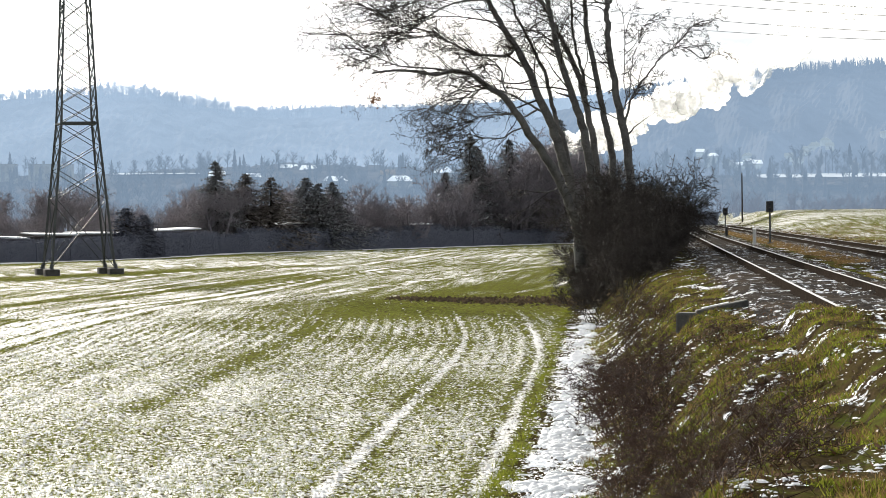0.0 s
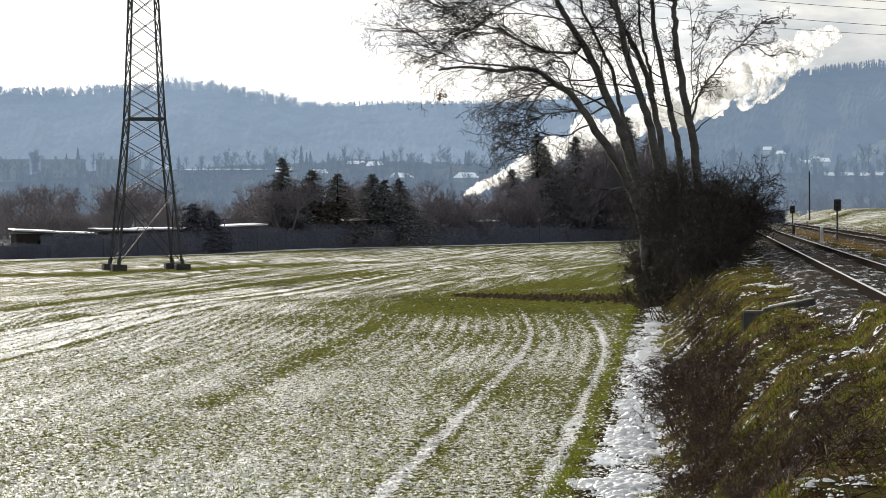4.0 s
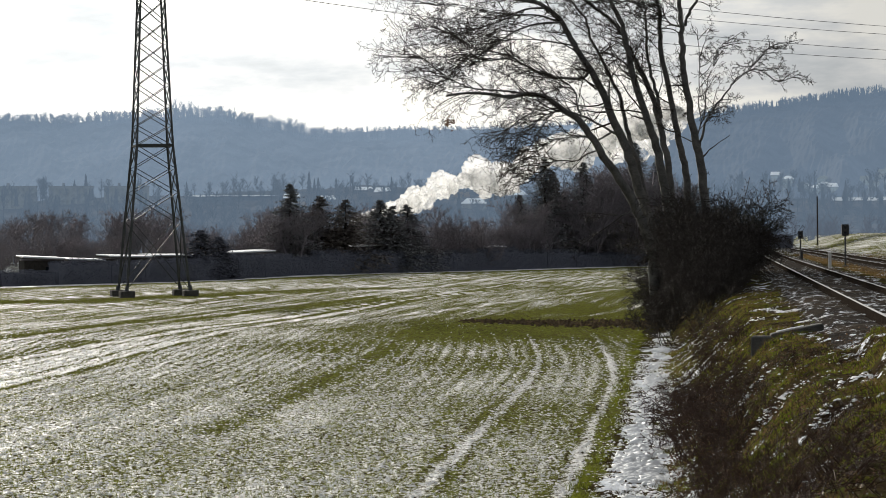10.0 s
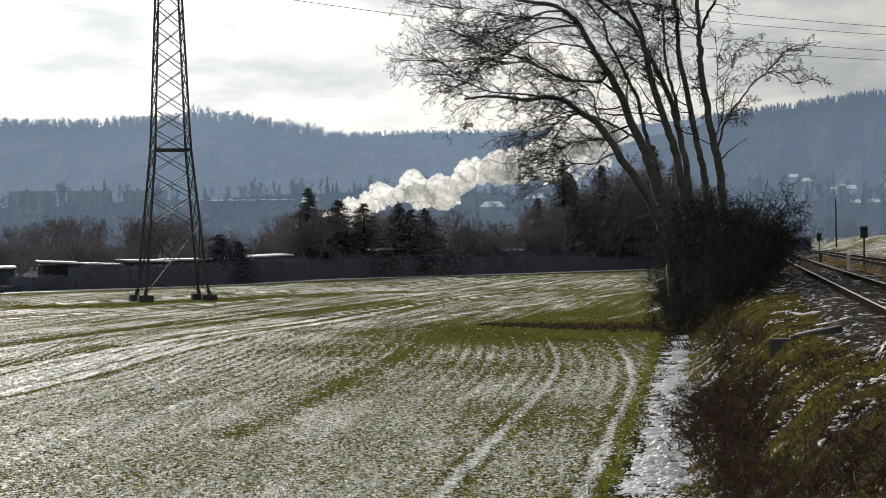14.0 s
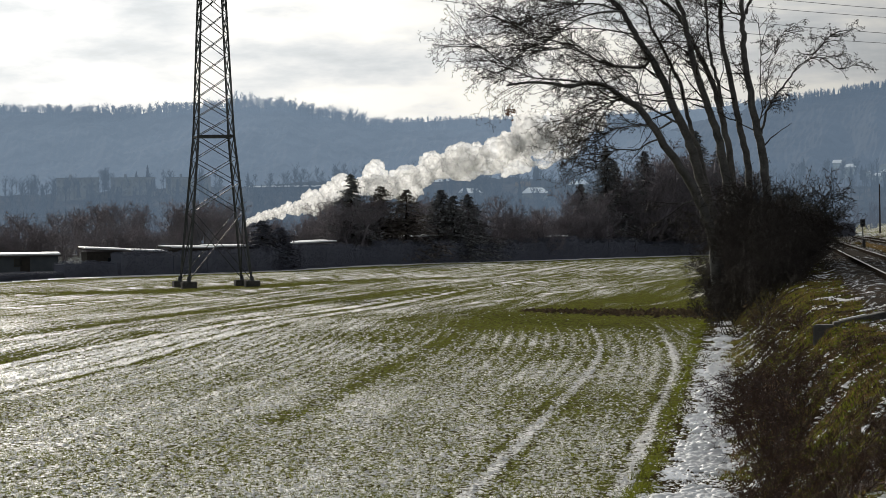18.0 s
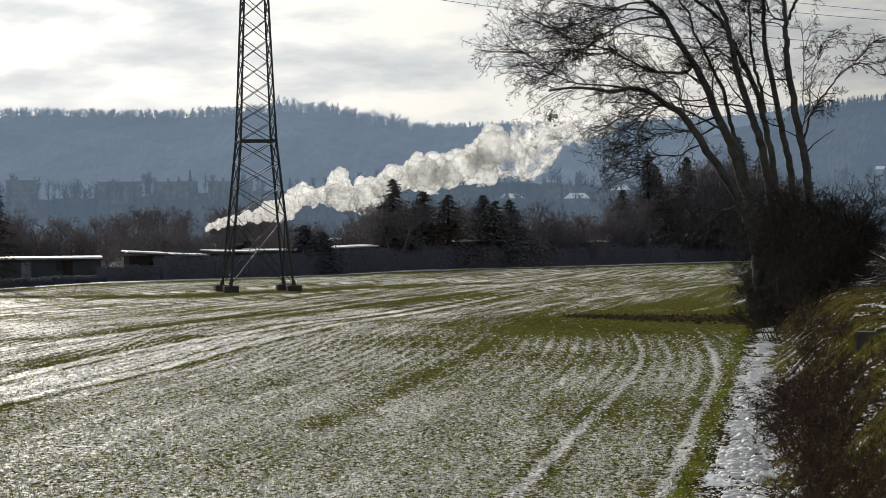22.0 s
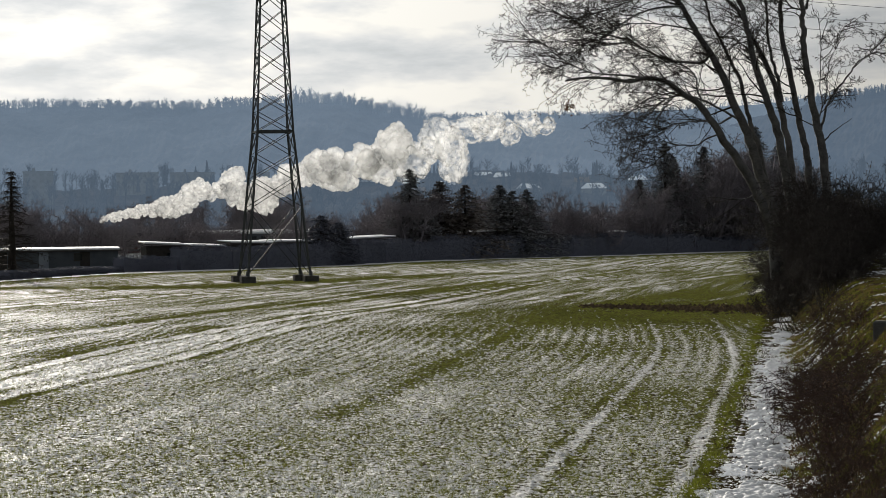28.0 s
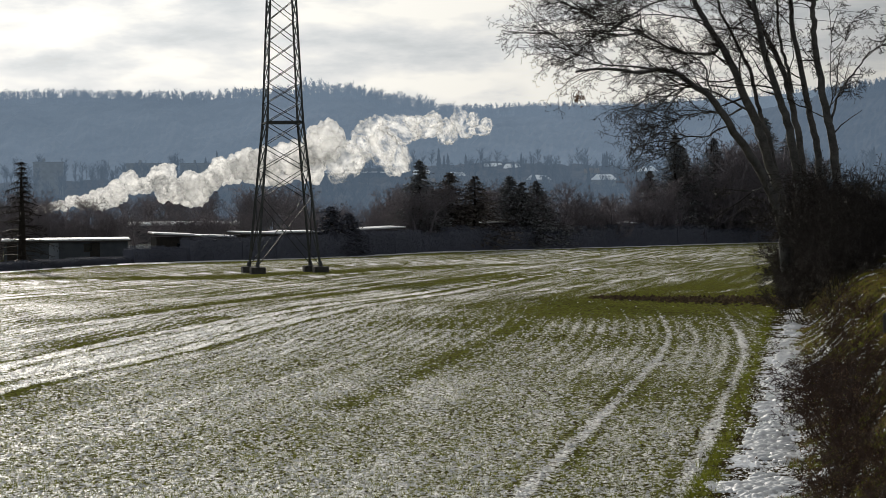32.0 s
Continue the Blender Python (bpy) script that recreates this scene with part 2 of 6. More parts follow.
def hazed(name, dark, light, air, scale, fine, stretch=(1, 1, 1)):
    """Far distance: the haze of bright air is put in as a glow."""
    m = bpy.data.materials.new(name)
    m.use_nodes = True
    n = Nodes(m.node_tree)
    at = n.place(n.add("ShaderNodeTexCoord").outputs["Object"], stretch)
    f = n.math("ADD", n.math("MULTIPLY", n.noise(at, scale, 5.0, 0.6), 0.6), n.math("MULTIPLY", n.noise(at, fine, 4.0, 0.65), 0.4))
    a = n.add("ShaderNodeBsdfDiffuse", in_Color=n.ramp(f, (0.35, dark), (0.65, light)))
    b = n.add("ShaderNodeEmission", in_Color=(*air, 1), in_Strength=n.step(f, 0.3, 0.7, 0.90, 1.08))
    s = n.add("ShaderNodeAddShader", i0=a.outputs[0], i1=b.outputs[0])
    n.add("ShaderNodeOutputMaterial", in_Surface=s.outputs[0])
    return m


# far materials glow in the bluish colour of haze, paler with distance
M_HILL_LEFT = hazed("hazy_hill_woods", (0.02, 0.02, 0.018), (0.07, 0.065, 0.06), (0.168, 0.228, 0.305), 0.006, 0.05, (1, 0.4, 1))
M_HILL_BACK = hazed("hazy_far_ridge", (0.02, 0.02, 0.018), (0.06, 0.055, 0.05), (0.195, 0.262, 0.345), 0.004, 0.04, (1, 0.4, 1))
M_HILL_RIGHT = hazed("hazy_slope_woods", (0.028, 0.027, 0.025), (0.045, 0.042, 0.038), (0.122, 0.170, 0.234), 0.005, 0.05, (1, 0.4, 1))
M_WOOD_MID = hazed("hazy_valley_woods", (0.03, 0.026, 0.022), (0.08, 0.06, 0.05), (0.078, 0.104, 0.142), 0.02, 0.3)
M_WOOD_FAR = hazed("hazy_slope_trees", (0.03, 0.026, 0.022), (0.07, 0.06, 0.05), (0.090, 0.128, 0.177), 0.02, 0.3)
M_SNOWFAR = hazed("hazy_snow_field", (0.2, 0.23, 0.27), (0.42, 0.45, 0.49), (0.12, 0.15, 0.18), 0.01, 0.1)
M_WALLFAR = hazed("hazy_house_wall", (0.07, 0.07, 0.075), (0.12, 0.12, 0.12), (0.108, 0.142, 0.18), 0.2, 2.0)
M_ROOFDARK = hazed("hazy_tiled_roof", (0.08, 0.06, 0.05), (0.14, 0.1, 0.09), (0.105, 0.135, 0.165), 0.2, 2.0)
# snowy roofs: a stronger glow also paints the sun glint on them
M_ROOFFAR = hazed("hazy_glinting_snow_roof", (0.6, 0.62, 0.64), (0.8, 0.82, 0.84), (0.20, 0.24, 0.28), 0.2, 2.0)
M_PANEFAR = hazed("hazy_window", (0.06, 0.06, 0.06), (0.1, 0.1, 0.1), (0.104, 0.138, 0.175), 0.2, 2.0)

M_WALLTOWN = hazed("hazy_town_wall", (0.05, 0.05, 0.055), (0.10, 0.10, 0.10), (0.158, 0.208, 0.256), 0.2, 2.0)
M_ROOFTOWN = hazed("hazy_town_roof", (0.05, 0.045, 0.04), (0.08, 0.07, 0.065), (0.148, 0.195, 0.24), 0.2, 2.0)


def steam_material(name, thick, soft, level=0.5, grain=2.2):
    m = bpy.data.materials.new(name)
    m.use_nodes = True
    n = Nodes(m.node_tree)
    at = n.add("ShaderNodeTexCoord").outputs["Object"]
    white = (0.995, 0.995, 0.992, 1)
    a = n.add("ShaderNodeBsdfDiffuse", in_Color=white)
    b = n.add("ShaderNodeBsdfTranslucent", in_Color=white)
    both = n.add("ShaderNodeMixShader", i0=0.92, i1=a.outputs[0], i2=b.outputs[0])
    f = n.noise(at, grain, 5.0, 0.6)
    clear = n.add("ShaderNodeBsdfTransparent")
    s = n.add("ShaderNodeMixShader", i0=n.step(f, level - soft, level + soft, thick[0], thick[1]), i1=clear.outputs[0], i2=both.outputs[0])
    n.add("ShaderNodeOutputMaterial", in_Surface=s.outputs[0])
    return m


M_STEAM = steam_material("dense_white_steam", (0.26, 0.56), 0.18)
M_WISP = steam_material("thin_white_steam", (0.0, 0.5), 0.10, 0.51, 1.4)

# ---- mesh helpers ----


def mesh_of(name, verts, faces, mat, smooth=False):
    me = bpy.data.meshes.new(name)
    me.from_pydata(verts, [], faces)
    for m in mat if isinstance(mat, (list, tuple)) else [mat]:
        me.materials.append(m)
    if smooth:
        me.shade_smooth()
    return me


def put(name, me, parent=None, label="", m=None):
    ob = new(name, me)
    if parent is not None:
        ob.parent = parent
    if m is not None:
        ob.matrix_basis = m
    if label:
        tagged(ob, label)
    return ob


def part(name, bm, mat, parent, label="", smooth=False):
    """Links a bmesh as one mesh object under a thing or a part."""
    me = bpy.data.meshes.new(name)
    bm.normal_update()
    bm.to_mesh(me)
    bm.free()
    me.materials.append(mat)
    if smooth:
        me.shade_smooth()
    return put(name, me, parent, label)


def thing(name, label, category, m=None, group="", kind=""):
    ob = new(name)
    if m is not None:
        ob.matrix_basis = m
    return tagged(ob, label, category, group, kind)


def block(bm, x0, x1, y0, y1, z0, z1, bevel=0.0, turn=None):
    made = bmesh.ops.create_cube(bm, size=1.0)["verts"]
    m = Matrix.Translation(((x0 + x1) / 2, (y0 + y1) / 2, (z0 + z1) / 2)) @ Matrix.Diagonal((x1 - x0, y1 - y0, z1 - z0, 1))
    bmesh.ops.transform(bm, matrix=(turn @ m) if turn else m, verts=made)
    if bevel:
        edges = list({e for v in made for e in v.link_edges})
        bmesh.ops.bevel(bm, geom=edges, offset=bevel, segments=1, affect="EDGES")
    return bm


def boxes(*rows, bevel=0.0, turn=None):
    bm = bmesh.new()
    for r in rows:
        block(bm, *r, bevel=bevel, turn=turn)
    return bm


def rod(bm, a, b, r0, r1=None, sides=8):
    a, b = Vector(a), Vector(b)
    way = b - a
    m = Matrix.Translation((a + b) / 2) @ way.to_track_quat("Z", "Y").to_matrix().to_4x4()
    bmesh.ops.create_cone(bm, cap_ends=True, segments=sides, radius1=r0, radius2=r0 if r1 is None else r1, depth=way.length, matrix=m)
    return bm


class Tubes:
    """Collects tapered tubes and small leaves for one mesh."""

    def __init__(self):
        self.verts, self.faces = [], []

    def tube(self, points, radii, sides=3):
        base = len(self.verts)
        n = len(points)
        for i, (p, r) in enumerate(zip(points, radii)):
            a, b = points[max(i - 1, 0)], points[min(i + 1, n - 1)]
            dx, dy, dz = b[0] - a[0], b[1] - a[1], b[2] - a[2]
            s = math.sqrt(dx * dx + dy * dy + dz * dz) or 1.0
            dx, dy, dz = dx / s, dy / s, dz / s
            ux, uy, uz = (-dy, dx, 0.0) if abs(dz) < 0.9 else (0.0, -dz, dy)
            s = math.sqrt(ux * ux + uy * uy + uz * uz) or 1.0
            ux, uy, uz = ux / s, uy / s, uz / s
            vx, vy, vz = dy * uz - dz * uy, dz * ux - dx * uz, dx * uy - dy * ux
            for k in range(sides):
                c, q = math.cos(6.2832 * k / sides) * r, math.sin(6.2832 * k / sides) * r
                self.verts.append((p[0] + ux * c + vx * q, p[1] + uy * c + vy * q, p[2] + uz * c + vz * q))
        for i in range(n - 1):
            for k in range(sides):
                j = (k + 1) % sides
                o = base + i * sides
                self.faces.append((o + k, o + j, o + sides + j, o + sides + k))

    def leaf(self, p, size, rng):
        base = len(self.verts)
        a = Vector((rng.gauss(0, 1), rng.gauss(0, 1), rng.gauss(0, 1))).normalized() * size
        b = Vector((rng.gauss(0, 1), rng.gauss(0, 1), rng.gauss(0, 1))).normalized() * size * 0.6
        p = Vector(p)
        self.verts += [tuple(p - a), tuple(p + b), tuple(p + a), tuple(p - b)]
        self.faces.append((base, base + 1, base + 2, base + 3))

    def mesh(self, name, mat, smooth=True):
        return mesh_of(name, self.verts, self.faces, mat, smooth)


def grow(tubes, start, way, length, radius, level, rng, kids, rise=0.0, wobble=0.22, sides=(5, 4, 3, 3), thin=0.010, spread=0.9):
    """A branch with its side branches: kids gives the number of side branches at each level."""
    n = 6 if level == 0 else (5 if level == 1 else 3)
    p, d = Vector(start), Vector(way).normalized()
    points, radii = [p.copy()], [radius]
    for i in range(n):
        d = (d + Vector((rng.gauss(0, wobble), rng.gauss(0, wobble), rng.gauss(0, wobble) + rise)) * (1.0 / math.sqrt(n))).normalized()
        p = p + d * (length / n)
        points.append(p.copy())
        radii.append(max(radius * (1 - 0.8 * (i + 1) / n), thin))
    tubes.tube(points, radii, sides[min(level, len(sides) - 1)])
    if level < len(kids):
        for k in range(kids[level]):
            f = 0.22 + 0.78 * (k + rng.random()) / kids[level]
            x = f * n
            i = min(int(x), n - 1)
            q = points[i].lerp(points[i + 1], x - i)
            along = (points[i + 1] - points[i]).normalized()
            side = Vector((rng.gauss(0, 1), rng.gauss(0, 1), rng.gauss(0, 0.8)))
            side = (side - along * side.dot(along)).normalized()
            grow(tubes, q, along * rng.uniform(0.45, 1.0) + side * spread, length * rng.uniform(0.30, 0.55) * (1.15 - 0.5 * f), max(radius * 0.45 * (1 - 0.6 * f), thin), level + 1, rng, kids, rise, wobble, sides, thin, spread)


# ---- the lie of the land ----


def smooth(a, b, v):
    t = np.clip((np.asarray(v, float) - a) / (b - a), 0, 1)
    return t * t * (3 - 2 * t)


def bank_foot(y):
    return 0.084 * y - 0.05 - 3.0 * (1 - smooth(4, 26, y))


def rail_x(y):
    return 0.1056 * y + 2.75


GAUGE = 1.505
TRACKS = (0.0, 5.15)      # left rail of each track, from rail_x
HEDGE_LINE = [(-75, 150), (-55, 168), (-41.7, 190.5), (-37, 221), (-29.2, 234.6), (-15.5, 274.7), (1.1, 308.6), (24.6, 342.1), (50, 380)]


def hedge_y(x):
    return np.interp(x, [p[0] for p in HEDGE_LINE], [p[1] for p in HEDGE_LINE])


def waves(x, y, s, seed):
    a = np.sin(x * s + seed) * np.sin(y * s * 1.13 + seed * 2.1)
    return a + 0.5 * np.sin((x * 0.8 + y * 0.6) * s * 2.3 + seed * 3.7) + 0.3 * np.sin((x * 0.6 - y * 0.9) * s * 4.1 + seed)


def land(x, y):
    """Height of the ground."""
    x, y = np.asarray(x, float), np.asarray(y, float)
    foot, rail = bank_foot(y), rail_x(y)
    u = np.clip((x - foot) / (rail - 0.7 - foot), 0, 1)
    s = 0.80 * smooth(0.0, 2.1, x - foot) + 0.20 * u
    rough = 0.05 * waves(x, y, 1.7, 1.0) + 0.03 * waves(x, y, 4.3, 3.0) * (1 - smooth(40, 60, y))
    z = 1.82 * s + rough * np.sin(np.clip(u, 0, 0.75) * 3.1416 / 1.1)
    z = z + 0.018 * waves(x, y, 0.9, 2.0) * (u <= 0) * smooth(18, 26, y) + 0.05 * waves(x, y, 0.05, 4.0) * smooth(40, 90, y) * (1 - s)
    for off in TRACKS:
        c = rail + off + GAUGE / 2
        z = z + 0.11 * (1 - smooth(1.35, 2.2, np.abs(x - c)))
    # level crossing of a farm track
    z = np.where(x > rail - 2.2, np.maximum(z, 2.17 * (1 - smooth(36.5, 39.5, y + 0.8 * np.sin(x * 2.0))) * smooth(rail - 2.2, rail - 0.6, x) + rough * 0.6), z)
    right = smooth(8.2, 18.0, x - rail)
    z = z + right * (0.25 + 1.9 * smooth(140, 400, y) - 3.5 * smooth(800, 1100, y))
    return z


# wheel tracks in the crop, as the sower left them
WHEELS = [
    [(-1.1, 29), (-0.76, 33.1), (-0.51, 36), (0.14, 43.6), (0.7, 50.2), (1.29, 57.1), (1.85, 63.7), (2.4, 72), (2.69, 79), (2.85, 87.4), (2.93, 98), (2.95, 109)],
    [(0.9, 29), (1.22, 33), (1.71, 38.3), (2.27, 44.5), (2.85, 51.5), (3.39, 56.8), (3.96, 63.3), (4.32, 68.6), (4.79, 78.4), (5.21, 91.6), (5.38, 100), (5.3, 108)],
    [(-12.4, 48), (-11.98, 59.1), (-11.5, 64), (-11.0, 69), (-10.5, 75), (-10.3, 84), (-9.9, 92), (-8.7, 106.7), (-6, 126.1), (-2.8, 154.3), (2.8, 198.6), (12.8, 278.5)],
    [(-14.3, 55), (-13.9, 68), (-13.5, 79.3), (-12.8, 86), (-12.2, 93), (-11.4, 98), (-10.3, 109), (-8.6, 117.4), (-6.8, 131.3), (-4.9, 144), (-1.5, 163.5), (2.2, 179), (6.7, 198), (18, 262)],
    [(-18, 85), (-16.1, 96.3), (-12.8, 123.5), (-6.4, 163.3), (6.4, 260)],
    [(-27, 120), (-20, 150), (-9, 192), (8, 285)],
    [(-34, 150), (-24, 180), (-8, 228), (6, 290)],
    [(-2.0, 128), (2.5, 145), (6.0, 158), (11.0, 180), (17.5, 215)],
    [(4.5, 116), (7.5, 126), (10.0, 138), (12.0, 150)],
]
# greener strips in the crop: course and half width
GREEN = [
    ([(-34, 167), (-22.6, 164), (-17.8, 176), (-6, 200)], 4.0, 0.26),
    ([(-18.8, 92.8), (-16.1, 101), (-14.5, 114), (-9.9, 134.8), (-4, 165)], 1.5, 0.20),
    ([(-15, 73.8), (-14.6, 80.7), (-14, 87.6), (-13, 96)], 0.8, 0.22),
    ([(-4.4, 49), (-4.05, 53.4), (-3.5, 62.4), (-2.6, 76.6), (-1.8, 88.8)], 0.42, 0.15),
    ([(5.5, 128), (10.3, 157), (14, 180)], 2.2, 0.22),
]


def near_line(x, y, line):
    best = np.full(x.shape, 1e9)
    for (ax, ay), (bx, by) in zip(line, line[1:]):
        dx, dy = bx - ax, by - ay
        t = np.clip(((x - ax) * dx + (y - ay) * dy) / (dx * dx + dy * dy), 0, 1)
        best = np.minimum(best, np.hypot(x - ax - t * dx, y - ay - t * dy))
    return best


def row_course(x, y):
    """Where a place lies across the rows of the crop."""
    return x - np.interp(y, [p[1] for p in WHEELS[2]], [p[0] for p in WHEELS[2]])


def snow_cover(x, y):
    """How much snow lies: 0 bare, 1 closed."""
    foot, rail = bank_foot(y), rail_x(y)
    field = 0.575 - 0.03 * smooth(95, 140, y) - 0.035 * smooth(75, 40, y) - 0.06 * smooth(-7, 5, x) - 0.03 * smooth(-4, -16, x) * smooth(90, 130, y) + 0.05 * waves(x, y * 0.4, 0.16, 3.0) + 0.035 * waves(x, y * 0.5, 0.5, 1.0)
    # greener strip where the rows turn
    turn = y - 108 - 0.8 * x
    field = field - 0.34 * np.exp(-((turn / np.where(turn < 0, 24.0, 13.0)) ** 2)) * smooth(-11, 2, x)
    for line, wide, less in GREEN:
        field = field - less * np.exp(-((near_line(x, y, line) / wide) ** 2))
    # closed snow between the two long tracks
    field = field + 0.13 * smooth(0.2, 0.6, x - np.interp(y, [p[1] for p in WHEELS[3]], [p[0] for p in WHEELS[3]])) * smooth(0.1, 0.5, np.interp(y, [p[1] for p in WHEELS[2]], [p[0] for p in WHEELS[2]]) - x) * (1 - smooth(85, 112, y))
    for k, w in enumerate(WHEELS):
        wide = 0.115 if k < 2 else (0.26 if k < 4 else 0.40)
        d = near_line(x, y, w)
        field = field + (0.115 if k < 2 else 0.18) * np.exp(-((d / wide) ** 4)) - 0.10 * np.exp(-(((d - wide * 2.1) / wide) ** 2))
        if k in (2, 3):
            field = field - 0.26 * np.exp(-(((d - 0.5) / 0.11) ** 2)) * (0.6 + 0.4 * np.sin(y * 0.7))
    field = field - 0.30 * np.exp(-(((hedge_y(x) - y - 14) / 6.0) ** 2)) + 0.5 * smooth(11, 4, hedge_y(x) - y)
    drift = 0.20 * np.sin(y * 0.9) * np.sin(y * 0.23 + 1) + 0.11 * np.sin(y * 2.3 + x) + 0.06 * np.sin(y * 5.1 + 2 * x)
    strip = smooth(-0.95 - 0.3 * smooth(45, 30, y), -0.7 - 0.3 * smooth(45, 30, y), x - foot + drift) * (1 - smooth(-0.15, 0.35, x - foot + 1.8 * drift)) * (1 - smooth(58, 100, y + 7 * np.sin(x * 2.3)))
    edge = np.exp(-(((x - foot + 1.1) / 0.2) ** 2)) * (1 - smooth(80, 100, y))
    field = field * (1 - strip) + strip * (0.56 + 0.16 * waves(x * 1.6, y * 0.45, 1.9, 7.0)) - edge * 0.14
    bank = 0.365 + (0.20 + 0.08 * waves(x, y * 0.4, 1.6, 5.0)) * np.exp(-(((x - foot) / 0.75) ** 2)) * (1 - smooth(70, 90, y)) + 0.09 * smooth(2.0, 3.0, x - foot) - 0.16 * smooth(72, 84, y) * (1 - smooth(2.0, 2.8, x - foot)) + 0.03 * smooth(60, 72, y) * smooth(2.2, 2.8, x - foot) * (1 - smooth(95, 105, y))
    bank = np.where(x > rail + 8, 0.44 + 0.07 * smooth(120, 260, y) + 0.06 * waves(x, y * 0.4, 0.12, 2.0), bank)
    return np.where(x > foot + 0.15 - 2.4 * drift, bank, field)


def make_ground():
    spread = np.concatenate([np.arange(-180, -20, 5.0), np.arange(-20, -13.2, 0.5), np.arange(-13.2, 12.0, 0.042), np.arange(12.0, 24, 0.5), np.arange(24, 180, 5.0)])
    ring = [0.0, 0.03]
    while ring[-1] < 4700:
        r = ring[-1]
        ring.append(r * (1.012 if 24 < r < 130 else (1.02 if 20 < r < 460 else (1.12 if r > 2 else 1.5))))
    az, rr = np.radians(spread), np.array(ring)
    rg, ag = np.meshgrid(rr, az, indexing="ij")
    x, y = rg * np.sin(ag) + 0.3 * np.exp(-rg), rg * np.cos(ag)
    z = land(x, y)
    snow = snow_cover(x, y)
    rows, cols = x.shape
    verts = np.stack([x, y, z], -1).reshape(-1, 3)
    i, j = np.meshgrid(np.arange(rows - 1), np.arange(cols), indexing="ij")
    k = (j + 1) % cols
    quads = np.stack([i * cols + j, (i + 1) * cols + j, (i + 1) * cols + k, i * cols + k], -1).reshape(-1, 4)[:, ::-1]
    me = bpy.data.meshes.new("ground")
    me.vertices.add(len(verts))
    me.vertices.foreach_set("co", verts.ravel())
    me.loops.add(quads.size)
    me.loops.foreach_set("vertex_index", quads.ravel().astype(np.int32))
    me.polygons.add(len(quads))
    me.polygons.foreach_set("loop_start", np.arange(0, quads.size, 4, dtype=np.int32))
    me.update(calc_edges=True)
    centre = verts[quads].mean(1)
    cx, cy = centre[:, 0], centre[:, 1]
    rail = rail_x(cy)
    kind = np.zeros(len(quads), np.int32)
    kind[cx > bank_foot(cy) - 1.0 + 0.12 * np.sin(cy * 1.3) + 0.08 * np.sin(cy * 3.7)] = 1
    for off in TRACKS:
        kind[(np.abs(cx - rail - off - GAUGE / 2) < 1.95 + 0.15 * np.sin(cy * 3)) & (cy > 39)] = 2
    kind[(cy > hedge_y(cx) + 1.0) | (cy < -10) | (np.hypot(cx, cy) > 420)] = 3
    kind[(cy < 420) & (cy > 20) & (cx > rail + 8)] = 1
    kind[(cy < 900) & (cy > 60) & (cx > rail + 10 + 0.8 * np.sin(cy * 0.3))] = 0
    for m in (M_FIELD, M_VERGE, M_BALLAST, M_FAR):
        me.materials.append(m)
    me.polygons.foreach_set("material_index", kind)
    a = me.attributes.new("snow", "FLOAT", "POINT")
    a.data.foreach_set("value", snow.ravel().astype(np.float32))
    a = me.attributes.new("drill", "FLOAT", "POINT")
    a.data.foreach_set("value", near_line(x, y, [(-3.0, 5.0)] + WHEELS[0] + [(2.2, 130), (-6, 190)]).ravel().astype(np.float32))
    a = me.attributes.new("course", "FLOAT", "POINT")
    a.data.foreach_set("value", row_course(x, y).ravel().astype(np.float32))
    me.shade_smooth()
    me.validate()
    tagged(new("ground", me), "flat winter field with thin snow, grassy bank and ballast", "ground", kind="structure")


make_ground()

# ---- hills ----


def make_hill(name, mat, crest, near, far, label, lumps, seed, cols=420, rows=46):
    """A wooded ridge: crest gives (bearing, height) pairs; the slope runs from near to far, in metres."""
    u = np.linspace(crest[0][0], crest[-1][0], cols)
    top = np.interp(u, [c[0] for c in crest], [c[1] for c in crest])
    rng = np.random.RandomState(seed)
    verts, faces = [], []
    for i in range(rows):
        f = i / (rows - 1)
        d = near + (far - near) * f
        rise = f ** 1.25
        for j in range(cols):
            lift = top[j] * rise + (noise.noise((u[j] * 90 + seed, d * 0.004, seed)) * 0.10 * top[j] * math.sin(f * 3.14))
            z = lift + rng.uniform(-1, 1) * lumps * min(1, f * 6)
            verts.append((u[j] * d, d, z - 3.0 * (f == 0)))
    for i in range(rows - 1):
        for j in range(cols - 1):
            o = i * cols + j
            faces.append((o, o + 1, o + cols + 1, o + cols))
    base = len(verts)
    for j in range(cols):
        verts.append((u[j] * (far + 300), far + 300, -5.0))
    for j in range(cols - 1):
        o = (rows - 1) * cols + j
        faces.append((o, o + 1, base + j + 1, base + j))
    tagged(new(name, mesh_of(name, verts, faces, mat)), label, "hill", kind="structure")


LEFT_CREST = [(-0.42, 116), (-0.30, 126), (-0.22, 128), (-0.19, 128), (-0.167, 126), (-0.14, 124), (-0.122, 127), (-0.097, 129), (-0.084, 127), (-0.075, 121), (-0.062, 116), (-0.052, 109), (-0.03, 107), (0.0, 108), (0.05, 104), (0.08, 92), (0.12, 60)]
BACK_CREST = [(-0.12, 120), (-0.05, 147), (-0.03, 149), (-0.015, 151), (0.005, 150), (0.03, 152), (0.07, 160), (0.1, 170), (0.2, 170), (0.4, 150)]
RIGHT_CREST = [(0.02, 60), (0.05, 95), (0.08, 118), (0.105, 131), (0.13, 140), (0.15, 147), (0.17, 151), (0.2, 156), (0.24, 160), (0.45, 150)]
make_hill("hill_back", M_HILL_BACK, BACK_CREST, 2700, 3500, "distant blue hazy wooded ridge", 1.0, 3)
